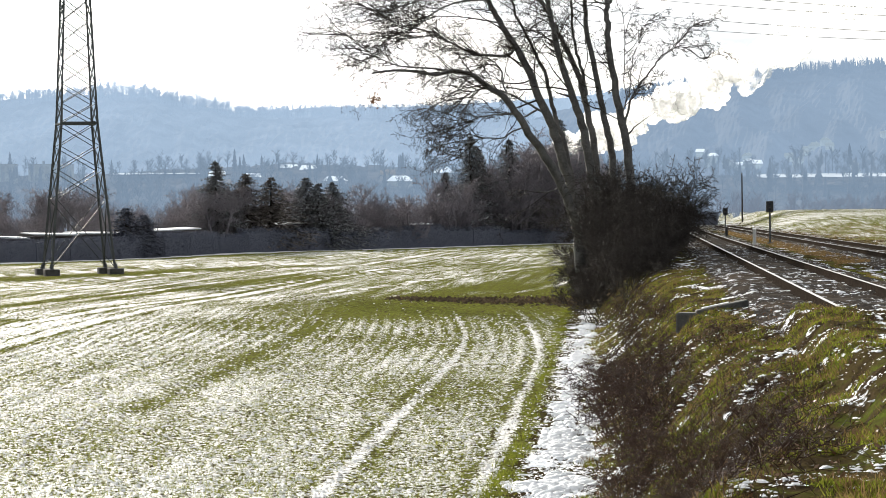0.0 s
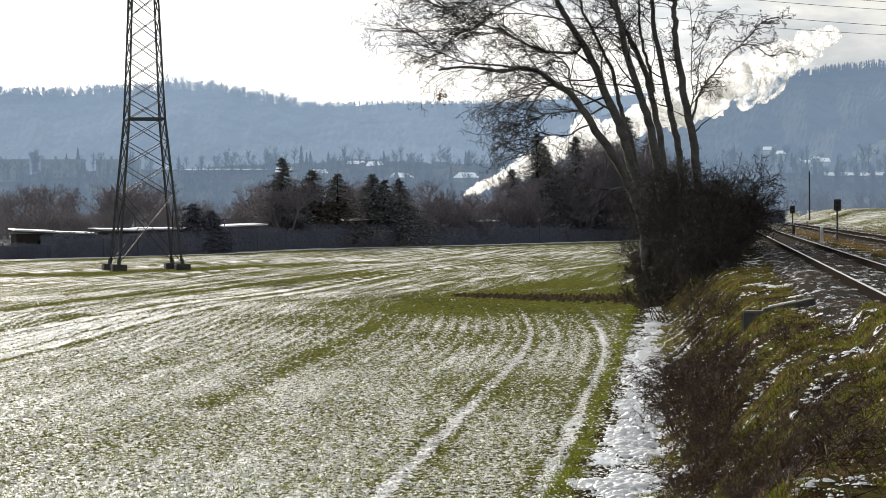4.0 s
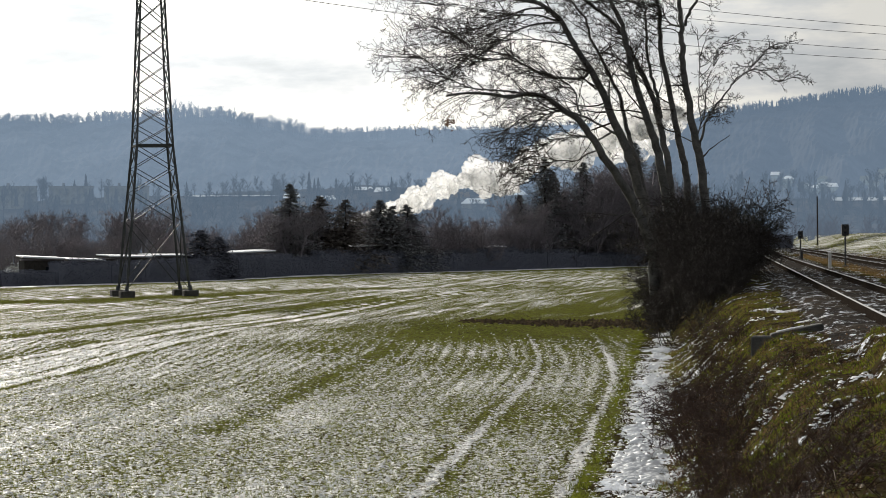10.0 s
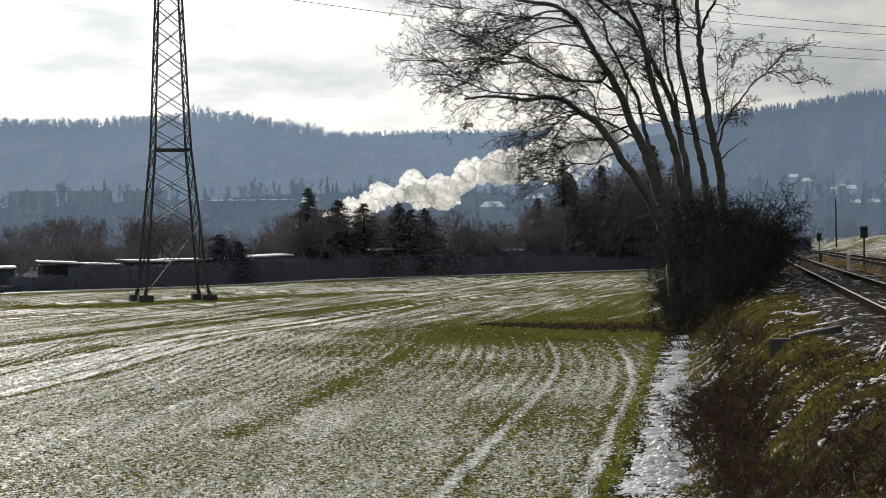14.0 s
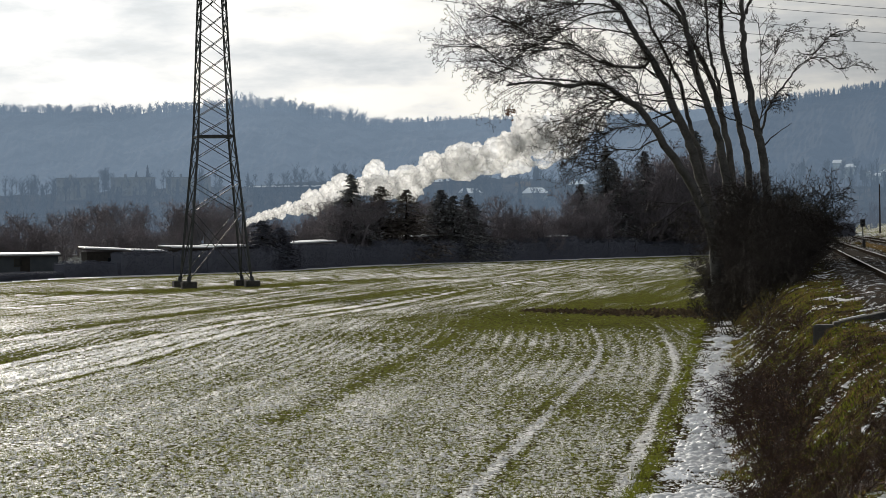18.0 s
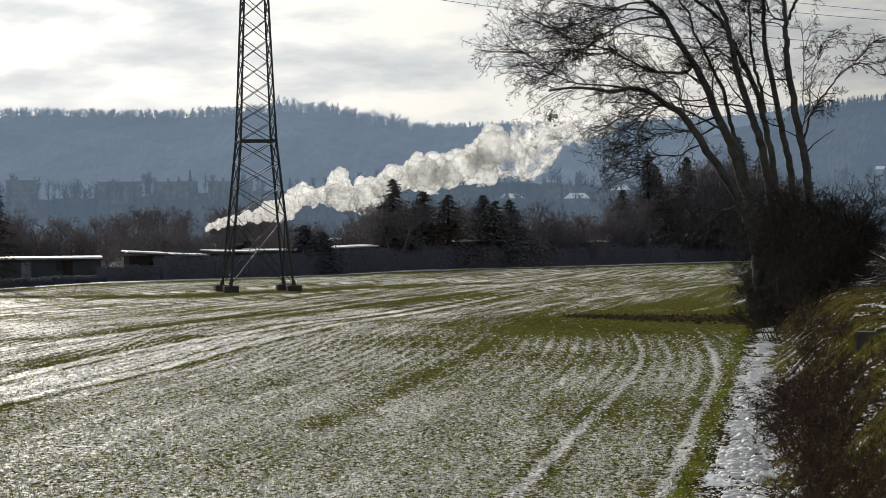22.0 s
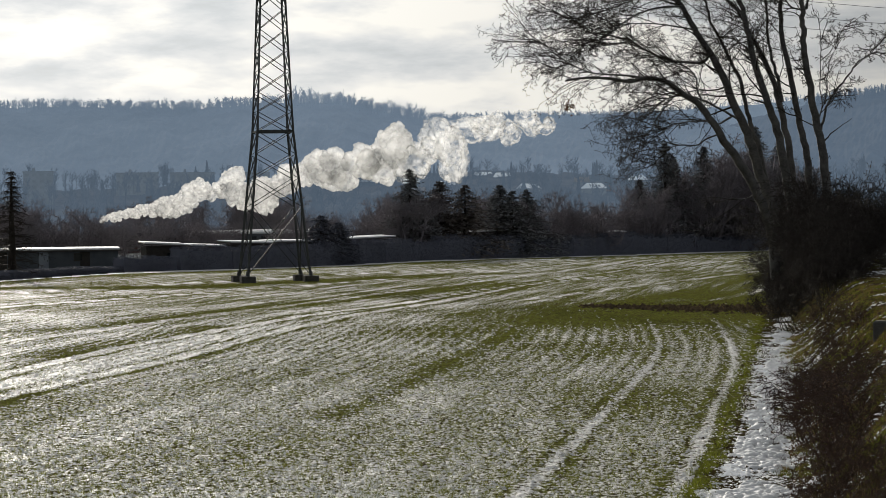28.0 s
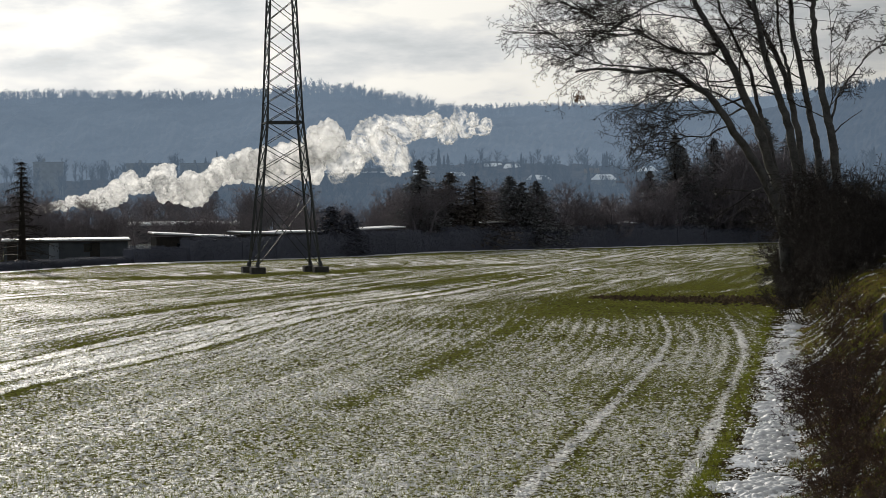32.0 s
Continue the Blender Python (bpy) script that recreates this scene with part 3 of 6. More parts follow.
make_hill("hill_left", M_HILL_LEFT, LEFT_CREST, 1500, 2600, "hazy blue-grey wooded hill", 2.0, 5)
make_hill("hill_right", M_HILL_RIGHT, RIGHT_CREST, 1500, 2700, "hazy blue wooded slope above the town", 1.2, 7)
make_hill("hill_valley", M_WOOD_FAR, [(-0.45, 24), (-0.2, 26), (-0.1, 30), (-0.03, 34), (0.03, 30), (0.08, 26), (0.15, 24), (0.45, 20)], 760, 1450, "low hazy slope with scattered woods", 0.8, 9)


def woods(name, mat, count, seed, label, place, size, spiky=0.2):
    """Many far bare trees and firs, too many to count."""
    rng = random.Random(seed)
    t = Tubes()
    for _ in range(count):
        x, y, z = place(rng)
        h = rng.uniform(*size)
        if rng.random() < spiky:
            for k in range(5):
                a, r = z + h * (0.12 + 0.17 * k), h * 0.17 * (1 - k / 6)
                t.tube([(x, y, a), (x + rng.uniform(-0.1, 0.1), y, min(a + h * 0.3, z + h))], [r * rng.uniform(0.8, 1.2), 0.05], 6)
            continue
        t.tube([(x, y, z - 1), (x, y, z + h * 0.75)], [h * 0.018, h * 0.008])
        for k in range(16):
            f = rng.uniform(0.25, 0.8)
            a = rng.uniform(0, 6.283)
            q = Vector((math.cos(a) * rng.uniform(0.12, 0.28), math.sin(a) * 0.2, rng.uniform(0.12, 0.32))) * h
            p = Vector((x, y, z + h * f))
            e = p + q * (1.1 - 0.5 * f)
            t.tube([p, e], [h * 0.011, h * 0.005])
            for _ in range(4):
                b = p.lerp(e, rng.uniform(0.3, 1))
                t.tube([b, b + Vector((rng.uniform(-0.1, 0.1), rng.uniform(-0.1, 0.1), rng.uniform(0.02, 0.14))) * h], [h * 0.007, h * 0.003])
    tagged(new(name, t.mesh(name, mat)), label, "woods", kind="stuff")


def crest_place(crest, far, lo, hi, drop=0.0):
    def place(rng):
        u = rng.uniform(lo, hi)
        z = float(np.interp(u, [c[0] for c in crest], [c[1] for c in crest]))
        return u * far, far - rng.uniform(0, 60), z - drop
    return place


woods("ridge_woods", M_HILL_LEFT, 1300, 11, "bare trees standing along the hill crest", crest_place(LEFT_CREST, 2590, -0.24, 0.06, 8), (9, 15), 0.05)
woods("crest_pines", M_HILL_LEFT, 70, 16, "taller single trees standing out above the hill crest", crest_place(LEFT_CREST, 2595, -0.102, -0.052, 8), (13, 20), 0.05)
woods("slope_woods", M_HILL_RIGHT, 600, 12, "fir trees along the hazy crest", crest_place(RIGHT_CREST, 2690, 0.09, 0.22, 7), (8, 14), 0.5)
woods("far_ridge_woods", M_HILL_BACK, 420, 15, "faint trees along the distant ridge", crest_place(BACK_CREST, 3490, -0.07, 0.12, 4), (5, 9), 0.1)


def slope_place(rng):
    u, f = rng.uniform(-0.24, 0.24), rng.random() ** 0.8
    d = 780 + 640 * f
    return u * d, d, 30 * f ** 1.25 - 0.5


def valley_place(rng):
    u, d = rng.uniform(-0.25, 0.24), rng.uniform(470, 740)
    return u * d, d, -0.5


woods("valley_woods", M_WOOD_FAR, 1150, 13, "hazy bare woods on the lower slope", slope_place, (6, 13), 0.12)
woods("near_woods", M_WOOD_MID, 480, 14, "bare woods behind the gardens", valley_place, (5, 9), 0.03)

# ---- railway ----


def make_rail(name, off, y0, y1, parent):
    """A rail with head, web and foot along the straight line."""
    shape = [(-0.036, 0.172), (0.036, 0.172), (0.036, 0.13), (0.010, 0.12), (0.010, 0.03), (0.07, 0.012), (0.07, 0.0), (-0.07, 0.0), (-0.07, 0.012), (-0.010, 0.03), (-0.010, 0.12), (-0.036, 0.13)]
    verts, faces, idx = [], [], []
    ys = np.linspace(y0, y1, 40)
    for y in ys:
        for sx, sz in shape:
            verts.append((rail_x(y) + off + sx, y, 1.94 + sz))
    n = len(shape)
    for i in range(len(ys) - 1):
        for k in range(n):
            j = (k + 1) % n
            faces.append((i * n + k, i * n + j, (i + 1) * n + j, (i + 1) * n + k))
            idx.append(0 if k == 0 else 1)
    me = mesh_of(name, verts, faces, [M_RAIL, M_RUST])
    me.polygons.foreach_set("material_index", idx)
    return put(name, me, parent)


def make_track(off, y0, y1, label):
    track = thing("railway_track", label, "railway track", group="railway tracks")
    make_rail("rail", off, y0, y1, track)
    make_rail("rail", off + GAUGE, y0, y1, track)
    shape = bmesh.new()
    block(shape, -1.28, 1.28, -0.12, 0.12, -0.1, 0.0, bevel=0.012)
    me = bpy.data.meshes.new("sleeper")
    shape.to_mesh(me)
    shape.free()
    me.materials.append(M_SLEEPER)
    rng = random.Random(int(off * 10) + 3)
    for k in range(int((min(y1, 200) - 38.5) / 0.62)):
        y = 38.8 + 0.62 * k
        put("sleeper", me, track, m=pose(rail_x(y) + off + GAUGE / 2 + rng.uniform(-0.03, 0.03), y, 1.935 + rng.uniform(-0.006, 0.004), 0, 0, -6.0 + rng.uniform(-0.6, 0.6)))
    return track


make_track(TRACKS[0], -12.0, 330.0, "straight railway track with shiny worn rails and snowy ballast")
make_track(TRACKS[1], -12.0, 330.0, "second railway track with rusty ballast beside dry grass")


def make_signal(x, y, height, label):
    """A small light signal: post, head with lenses, visor and foot."""
    z = float(land(x, y))
    s = thing("railway_signal", label, "railway signal", pose(x, y, z, 0, 0, -6), "railway signals")
    part("foot", boxes((-0.18, 0.18, -0.18, 0.18, -0.1, 0.12), bevel=0.03), M_CONCRETE, s)
    part("post", rod(bmesh.new(), (0, 0, 0.1), (0, 0, height), 0.05), M_STEEL, s, "grey steel post")
    head = part("signal_head", boxes((-0.20, 0.20, -0.09, 0.09, height - 0.62, height), bevel=0.03), M_BLACK, s, "black signal plate")
    for k, dz in enumerate((0.17, 0.45)):
        part("lens", rod(bmesh.new(), (0, -0.09, height - dz), (0, -0.13, height - dz), 0.075, sides=12), M_GLASS, head)
        part("visor", rod(bmesh.new(), (0, -0.10, height - dz + 0.085), (0, -0.24, height - dz + 0.075), 0.03, sides=6), M_BLACK, head)
    return s


make_signal(21.6, 143.8, 2.35, "black railway signal on a thin grey post")
make_signal(29.0, 217.6, 2.15, "small black railway signal on a post beside the track")


def make_pole(x, y, top, radius, label):
    z = float(land(x, y))
    p = thing("wooden_pole", label, "pole", pose(x, y, z), "poles")
    part("shaft", rod(bmesh.new(), (0, 0, -0.3), (0, 0, top - z), radius, radius * 0.7), M_TWIG, p)
    part("cap", rod(bmesh.new(), (0, 0, top - z), (0, 0, top - z + 0.12), radius * 0.9, 0.02), M_STEEL, p)


make_pole(55.9, 400, 9.6, 0.13, "tall wooden pole beyond the snowy field")


def make_marker(x, y, h, wide, mat, label):
    z = float(land(x, y))
    m = thing("marker_post", label, "marker post", pose(x, y, z, 0, 0, -6), "trackside posts")
    part("stake", boxes((-wide / 2, wide / 2, -wide / 3, wide / 3, -0.2, h), bevel=0.02), mat, m)
    part("top", boxes((-wide * 0.6, wide * 0.6, -wide * 0.4, wide * 0.4, h, h + 0.06), bevel=0.02), mat, m)


make_marker(18.9, 131.0, 0.75, 0.16, M_WHITEPOST, "short white post between the two tracks")
make_marker(25.4, 190.0, 0.6, 0.2, M_BLACK, "low dark post beside the track")


def make_slab():
    """A broken cable trough lying on the bank."""
    x, y = 5.65, 47.5
    z = float(land(x, y)) - 0.02
    t = thing("concrete_trough", "broken snow-dusted concrete cable trough lying on the grassy bank", "concrete trough", pose(x, y, z, 0, 0, -12))
    part("end_block", boxes((-0.22, 0.20, -0.15, 0.25, -0.35, 0.2), bevel=0.03), M_CONCRETE, t)
    turn = Matrix.Translation((0.12, 0.02, 0.24)) @ Euler((0, radians(-11.5), radians(8))).to_matrix().to_4x4()
    part("slab", boxes((0.0, 0.95, -0.2, 0.24, -0.2, 0.0), bevel=0.02, turn=turn), M_CONCRETE, t)
    part("snow_cap", boxes((0.12, 0.62, 0.02, 0.20, 0.0, 0.02), bevel=0.015, turn=turn), M_SNOW, t, "thin snow on the slab")


make_slab()

# ---- the power line ----


def bar(bm, a, b, w):
    """A flat steel angle between two points."""
    a, b = Vector(a), Vector(b)
    m = Matrix.Translation((a + b) / 2) @ (b - a).to_track_quat("Z", "Y").to_matrix().to_4x4() @ Matrix.Diagonal((w, w * 0.8, (b - a).length, 1))
    bmesh.ops.create_cube(bm, size=1.0, matrix=m)
    return bm


PYLON = (-19.56, 176.0)
PYLON_TURN = 15.0


def pylon_half(z):
    """Half the width of the mast at a height."""
    return float(np.interp(z, [0.55, 10.0, 17.5, 27.0, 30.0], [2.06, 1.19, 0.89, 0.5, 0.2]))


def make_pylon():
    p = thing("power_pylon", "grey lattice steel power pylon on four concrete footings in the field", "power pylon", pose(PYLON[0], PYLON[1], 0, 0, 0, PYLON_TURN))
    base = 0.55
    corners = [(-1, -1), (1, -1), (1, 1), (-1, 1)]
    for cx, cy in corners:
        h = 2.1
        f = part("footing", boxes((cx * h - 0.48, cx * h + 0.48, cy * h - 0.48, cy * h + 0.48, -0.3, 0.42), bevel=0.03), M_CONCRETE, p, "square concrete footing")
        part("stub", rod(bmesh.new(), (cx * h, cy * h, 0.42), (cx * h, cy * h, 0.75), 0.16, 0.09), M_STEEL, f)
    levels = [base, 5.0, 6.9, 8.5, 10.0, 11.3, 12.6, 14.0, 15.4, 16.8, 18.2, 19.6, 21.0, 22.4, 23.8, 25.2, 27.0]
    for cx, cy in corners:
        leg = Tubes()
        zs = levels + [30.0]
        leg.tube([(cx * pylon_half(z), cy * pylon_half(z), z) for z in zs], [0.082 if z < 10.5 else 0.066 for z in zs], 4)
        put("leg", leg.mesh("leg", M_STEEL, False), p)
    for k in range(4):
        (ax, ay), (bx, by) = corners[k], corners[(k + 1) % 4]
        for a, b in zip(levels, levels[1:]):
            ha, hb = pylon_half(a), pylon_half(b)
            w = 0.062
            one = bmesh.new()
            bar(one, (ax * ha, ay * ha, a), (bx * hb, by * hb, b), w)
            part("brace", one, M_STEEL, p)
            two = bmesh.new()
            push = 0.05
            bar(two, (bx * ha * (1 - push * 0.3), by * ha * (1 - push * 0.3), a), (ax * hb * (1 - push * 0.3), ay * hb * (1 - push * 0.3), b), w)
            part("brace", two, M_STEEL, p)
        h = pylon_half(10.0)
        part("belt", bar(bmesh.new(), (ax * h, ay * h, 10.0), (bx * h, by * h, 10.0), 0.13), M_STEEL, p)
    h = pylon_half(10.0)
    part("platform", boxes((-h, h, -h * 0.9, -h * 0.5, 9.97, 10.11), (-h * 0.7, h * 0.2, h * 0.1, h * 0.8, 9.95, 10.09)), M_STEEL, p)
    # climbing bolts along one leg
    for k in range(44):
        z = 3.2 + 0.5 * k
        h = pylon_half(z)
        part("climbing_bolt", rod(bmesh.new(), (-h, -h, z), (-h - 0.2, -h - 0.02, z), 0.014, sides=4), M_STEEL, p)
    for z, reach in ((22.9, 4.2), (25.0, 3.2)):
        for s in (-1, 1):
            arm = bmesh.new()
            h = pylon_half(z)
            for q in (-h, h):
                bar(arm, (q, s * h, z), (0, s * reach, z + 0.15), 0.09)
                bar(arm, (q, s * h, z + 1.1), (0, s * reach, z + 0.15), 0.08)
            part("cross_arm", arm, M_STEEL, p)
            part("insulator", rod(bmesh.new(), (0, s * reach, z + 0.1), (0.0, s * reach, z - 1.1), 0.09, sides=8), M_TILE, p)


make_pylon()


def make_conductors():
    c, s = math.cos(radians(PYLON_TURN)), math.sin(radians(PYLON_TURN))
    rows = [(4.2, 21.8), (-4.2, 21.8), (3.2, 23.9), (-3.2, 23.9), (0.0, 30.0)]
    for reach, z in rows:
        a = Vector((PYLON[0] - s * reach, PYLON[1] + c * reach, z))
        b = Vector((112 - s * reach, 292 + c * reach, z + 2.6))
        t = Tubes()
        pts = []
        for k in range(33):
            f = k / 32
            q = a.lerp(b, f)
            q.z -= 4.0 * 4 * f * (1 - f) * (0.6 if z > 29 else 1)
            pts.append(q)
        t.tube(pts, [0.019] * 33, 4)
        tagged(new("power_cable", t.mesh("power_cable", M_STEEL)), "thin dark overhead power cable against the sky", "power cable", "overhead cables")


make_conductors()

# ---- the big tree ----


def make_big_tree():
    """Several trunks from one root, each a list of (x, z) from the root, with a lean in depth."""
    rng = random.Random(21)
    root = (11.15, 120.0, float(land(11.15, 120.0)) - 0.1)
    tree = thing("bare_tree", "tall bare multi-stemmed tree with pale grey bark and fine drooping twigs", "tree", pose(*root))
    # trunks: course of (across, height), girth, lean in depth, girth at the tip
    stems = [
        ([(-1.73, 0.53), (-1.89, 2.19), (-2.1, 3.47), (-2.55, 4.63), (-3.17, 5.92), (-3.93, 6.95), (-4.61, 7.99), (-5.18, 8.84), (-5.87, 9.28), (-6.58, 9.83), (-7.47, 10.05), (-8.24, 9.88), (-9.14, 10.02), (-10.16, 10.08), (-11.19, 9.94)], 0.27, -1.0, 0.04),
        ([(-1.43, 0.14), (-1.66, 2.44), (-1.99, 4.24), (-2.38, 5.65), (-2.78, 6.94), (-3.22, 8.1), (-3.59, 9.05), (-3.99, 9.98), (-4.44, 11.01), (-5.02, 11.96), (-5.47, 12.68), (-5.87, 13.38), (-6.4, 13.93), (-7.08, 14.34), (-7.93, 14.46), (-8.95, 14.68), (-10.1, 15.0)], 0.28, 0.3, 0.05),
        ([(-1.8, 3.47), (-2.15, 5.52), (-2.52, 7.19), (-2.76, 8.09), (-3.03, 8.99), (-3.15, 9.89), (-3.6, 10.92), (-3.94, 11.69), (-4.47, 12.72), (-4.74, 13.62), (-5.24, 14.32), (-5.87, 15.17), (-6.63, 15.82)], 0.13, 1.1, 0.03),
        ([(-0.66, 0.13), (-0.9, 3.2), (-1.12, 4.61), (-1.38, 6.03), (-1.72, 7.69), (-1.99, 8.59), (-2.38, 9.7), (-2.75, 10.91), (-2.97, 11.93), (-3.11, 12.91), (-3.46, 13.73), (-3.81, 14.51), (-4.2, 15.53), (-4.7, 16.82), (-5.06, 18.36)], 0.25, -0.6, 0.05),
        ([(-0.6, 1.15), (-0.77, 3.71), (-0.97, 6.02), (-1.2, 7.76), (-1.49, 9.1), (-1.74, 9.92), (-2.21, 11.16), (-2.71, 12.06), (-3.18, 13.01), (-3.71, 13.66), (-4.35, 14.15), (-5.03, 14.68), (-5.86, 15.56), (-6.49, 16.59)], 0.19, 0.8, 0.04),
        ([(-1.45, 8.97), (-1.53, 10.12), (-1.7, 10.69), (-1.92, 11.66), (-1.98, 12.94), (-2.05, 13.97), (-2.27, 14.87), (-2.4, 16.53), (-2.32, 18.32)], 0.085, 0.5, 0.03),
        ([(0.21, 0.12), (-0.01, 3.19), (-0.14, 4.73), (-0.3, 6.52), (-0.56, 7.81), (-0.78, 8.83), (-1.07, 10.37), (-1.31, 11.66), (-1.42, 12.68), (-1.38, 13.7), (-1.55, 14.58), (-1.84, 16.01), (-1.92, 17.81), (-1.85, 19.34)], 0.2, 0.1, 0.05),
        ([(0.92, 0.11), (0.66, 3.44), (0.48, 5.49), (0.3, 7.03), (0.06, 8.31), (-0.23, 9.59), (-0.42, 11.13), (-0.48, 12.16), (-0.45, 12.92), (-0.59, 13.95), (-0.68, 14.97), (-0.97, 16.51), (-1.09, 18.56)], 0.24, -0.4, 0.06),
        ([(-0.45, 12.87), (-0.19, 13.48), (0.1, 14.14), (0.34, 14.81), (0.46, 15.98), (0.81, 17.26)], 0.085, -0.6, 0.03),
    ]
    limbs = [
        ([(0.35, 6.98), (0.71, 7.48), (1.59, 8.14)], 0.055, -0.4),
        ([(0.2, 7.39), (0.41, 8.05), (0.57, 8.87), (0.99, 9.42), (1.49, 10.08), (2.0, 10.69), (2.65, 11.07), (3.26, 10.88), (3.92, 10.51), (4.79, 10.91)], 0.075, -0.5),
        ([(2.44, 10.94), (2.96, 11.55), (3.38, 12.0), (3.84, 12.25)], 0.03, -0.6),
        ([(0.1, 8.0), (0.37, 8.61), (0.28, 9.84), (0.25, 11.63), (0.12, 12.97)], 0.042, -0.5),
        ([(0.52, 8.82), (0.57, 10.35), (0.97, 11.5), (1.39, 12.39)], 0.036, -0.6),
        ([(-4.61, 11.32), (-4.9, 10.83), (-5.8, 10.85), (-6.31, 10.9), (-7.07, 11.22), (-7.71, 11.59), (-8.22, 11.85), (-9.11, 12.12), (-9.88, 12.28), (-10.64, 12.8), (-11.4, 13.17), (-12.21, 13.65)], 0.085, 0.5),
        ([(-7.47, 10.05), (-8.24, 10.16), (-9.01, 10.22), (-9.9, 10.29), (-10.67, 10.55), (-11.43, 11.02), (-12.06, 11.54), (-12.7, 11.96)], 0.06, -1.5),
        ([(-5.13, 8.84), (-5.25, 9.53), (-5.42, 10.17), (-5.93, 10.64), (-6.69, 10.96), (-7.46, 11.12)], 0.06, -1.0),
        ([(-3.22, 8.15), (-4.24, 8.73), (-5.15, 9.22), (-6.02, 9.34), (-6.72, 9.12), (-7.31, 8.41), (-7.63, 7.39)], 0.07, 0.6),
        ([(-3.83, 8.28), (-4.4, 7.96), (-4.91, 8.09), (-5.63, 8.08), (-6.35, 7.93), (-6.91, 7.58), (-7.43, 6.97)], 0.055, -1.2),
        ([(-4.05, 7.65), (-4.77, 7.35), (-5.18, 7.1), (-6.05, 7.11), (-6.75, 6.71), (-7.14, 6.23)], 0.05, 1.2),
        ([(-6.52, 14.03), (-7.5, 13.99), (-8.53, 13.54), (-9.56, 13.2), (-10.33, 13.06), (-11.26, 12.45)], 0.06, 0.6),
        ([(-5.82, 13.3), (-7.0, 13.22), (-8.02, 12.87), (-9.06, 12.17), (-9.73, 11.56), (-10.27, 11.52), (-10.97, 10.86)], 0.06, -0.8),
        ([(-8.14, 11.8), (-9.06, 11.63), (-10.14, 11.47), (-10.81, 10.96), (-11.44, 10.46)], 0.04, -0.3),
        ([(-5.92, 13.46), (-6.91, 13.78), (-8.06, 13.85), (-9.34, 14.02), (-10.62, 14.39), (-11.64, 14.36)], 0.06, 1.4),
        ([(-5.22, 12.27), (-6.29, 12.49), (-7.31, 12.61), (-8.46, 12.57), (-9.37, 12.02), (-10.14, 11.93)], 0.045, 0.3),
        ([(-4.71, 11.5), (-4.12, 12.0), (-3.48, 11.94), (-3.02, 11.63)], 0.035, 0.9),
        ([(-0.5, 13.05), (-1.03, 13.29), (-1.36, 13.91), (-1.5, 14.73)], 0.05, -0.3),
        ([(-0.38, 10.41), (-0.83, 10.88), (-1.03, 11.4)], 0.03, 0.2),
        ([(-2.02, 13.97), (-2.68, 14.34), (-3.32, 14.24), (-3.96, 14.4), (-4.72, 14.82)], 0.05, 0.7),
        ([(-3.11, 12.86), (-2.45, 12.18), (-1.9, 11.61)], 0.035, 0.4),
        ([(-1.51, 9.87), (-1.29, 10.89), (-1.44, 11.66)], 0.035, 0.6),
        ([(0.15, 7.75), (-0.46, 8.11), (-0.86, 8.42)], 0.04, -0.2),
        ([(-6.71, 9.83), (-7.35, 9.18), (-8.0, 8.67), (-8.78, 8.17)], 0.04, -1.4),
        ([(-6.07, 9.42), (-6.72, 8.78), (-7.24, 7.84), (-7.9, 6.88)], 0.035, -0.6),
        ([(-2.8, 4.76), (-3.37, 4.57), (-3.98, 4.68)], 0.03, -0.8),
    ]
    twigs = Tubes()
    for k, (line, r, deep, tip) in enumerate(stems + [(*limb, 0.012) for limb in limbs]):
        is_stem = k < len(stems)
        n = len(line)
        pts = []
        for i, (x, z) in enumerate(line):
            f = i / (n - 1)
            pts.append(Vector((x + rng.uniform(-0.05, 0.05), deep * (0.4 + 1.6 * f) if is_stem else deep * (0.7 + 1.0 * f), z - root[2] - (0.5 if is_stem and i == 0 and z < 1.5 else 0))))
        # finer, rounder course
        fine = []
        for i in range(n - 1):
            p0, p1, p2, p3 = pts[max(i - 1, 0)], pts[i], pts[i + 1], pts[min(i + 2, n - 1)]
            for q in range(4):
                t = q / 4
                fine.append(0.5 * (2 * p1 + (p2 - p0) * t + (2 * p0 - 5 * p1 + 4 * p2 - p3) * t * t + (3 * p1 - p0 - 3 * p2 + p3) * t ** 3) + Vector((rng.gauss(0, 0.025), rng.gauss(0, 0.025), 0)))
        fine.append(pts[-1])
        m = len(fine)
        radii = [r + (tip - r) * (i / (m - 1)) ** (0.9 if is_stem else 0.75) for i in range(m)]
        wood = Tubes()
        wood.tube(fine, radii, 10 if is_stem else 6)
        put("trunk" if is_stem else "limb", wood.mesh("trunk" if is_stem else "limb", M_BARK), tree)
        count = 25 if is_stem else (int(3.6 * n) if n > 3 else 2)
        for j in range(count):
            f = rng.uniform(0.36 if is_stem else 0.2, 1.0)
            i = min(int(f * (m - 1)), m - 2)
            along = (fine[i + 1] - fine[i]).normalized()
            z = fine[i].z
            if z > 17 or (fine[i].x > -1.0 and rng.random() < 0.2) or (z < 8.0 and rng.random() < 0.3):
                continue
            out = Vector((rng.gauss(-0.75 if fine[i].x < 0 else 0.5, 0.55), rng.gauss(0, 0.7), rng.gauss(0.15, 0.4)))
            long = rng.uniform(1.0, 3.0) * (0.55 if fine[i].x > -0.8 else 1.0)
            grow(twigs, fine[i], along * 0.5 + out, long, max(radii[i] * 0.26, 0.022), 0, rng, (5, 4, 2), rise=-0.03, wobble=0.42, sides=(4, 3, 3, 3), thin=0.0075, spread=1.0)
    clump = Tubes()
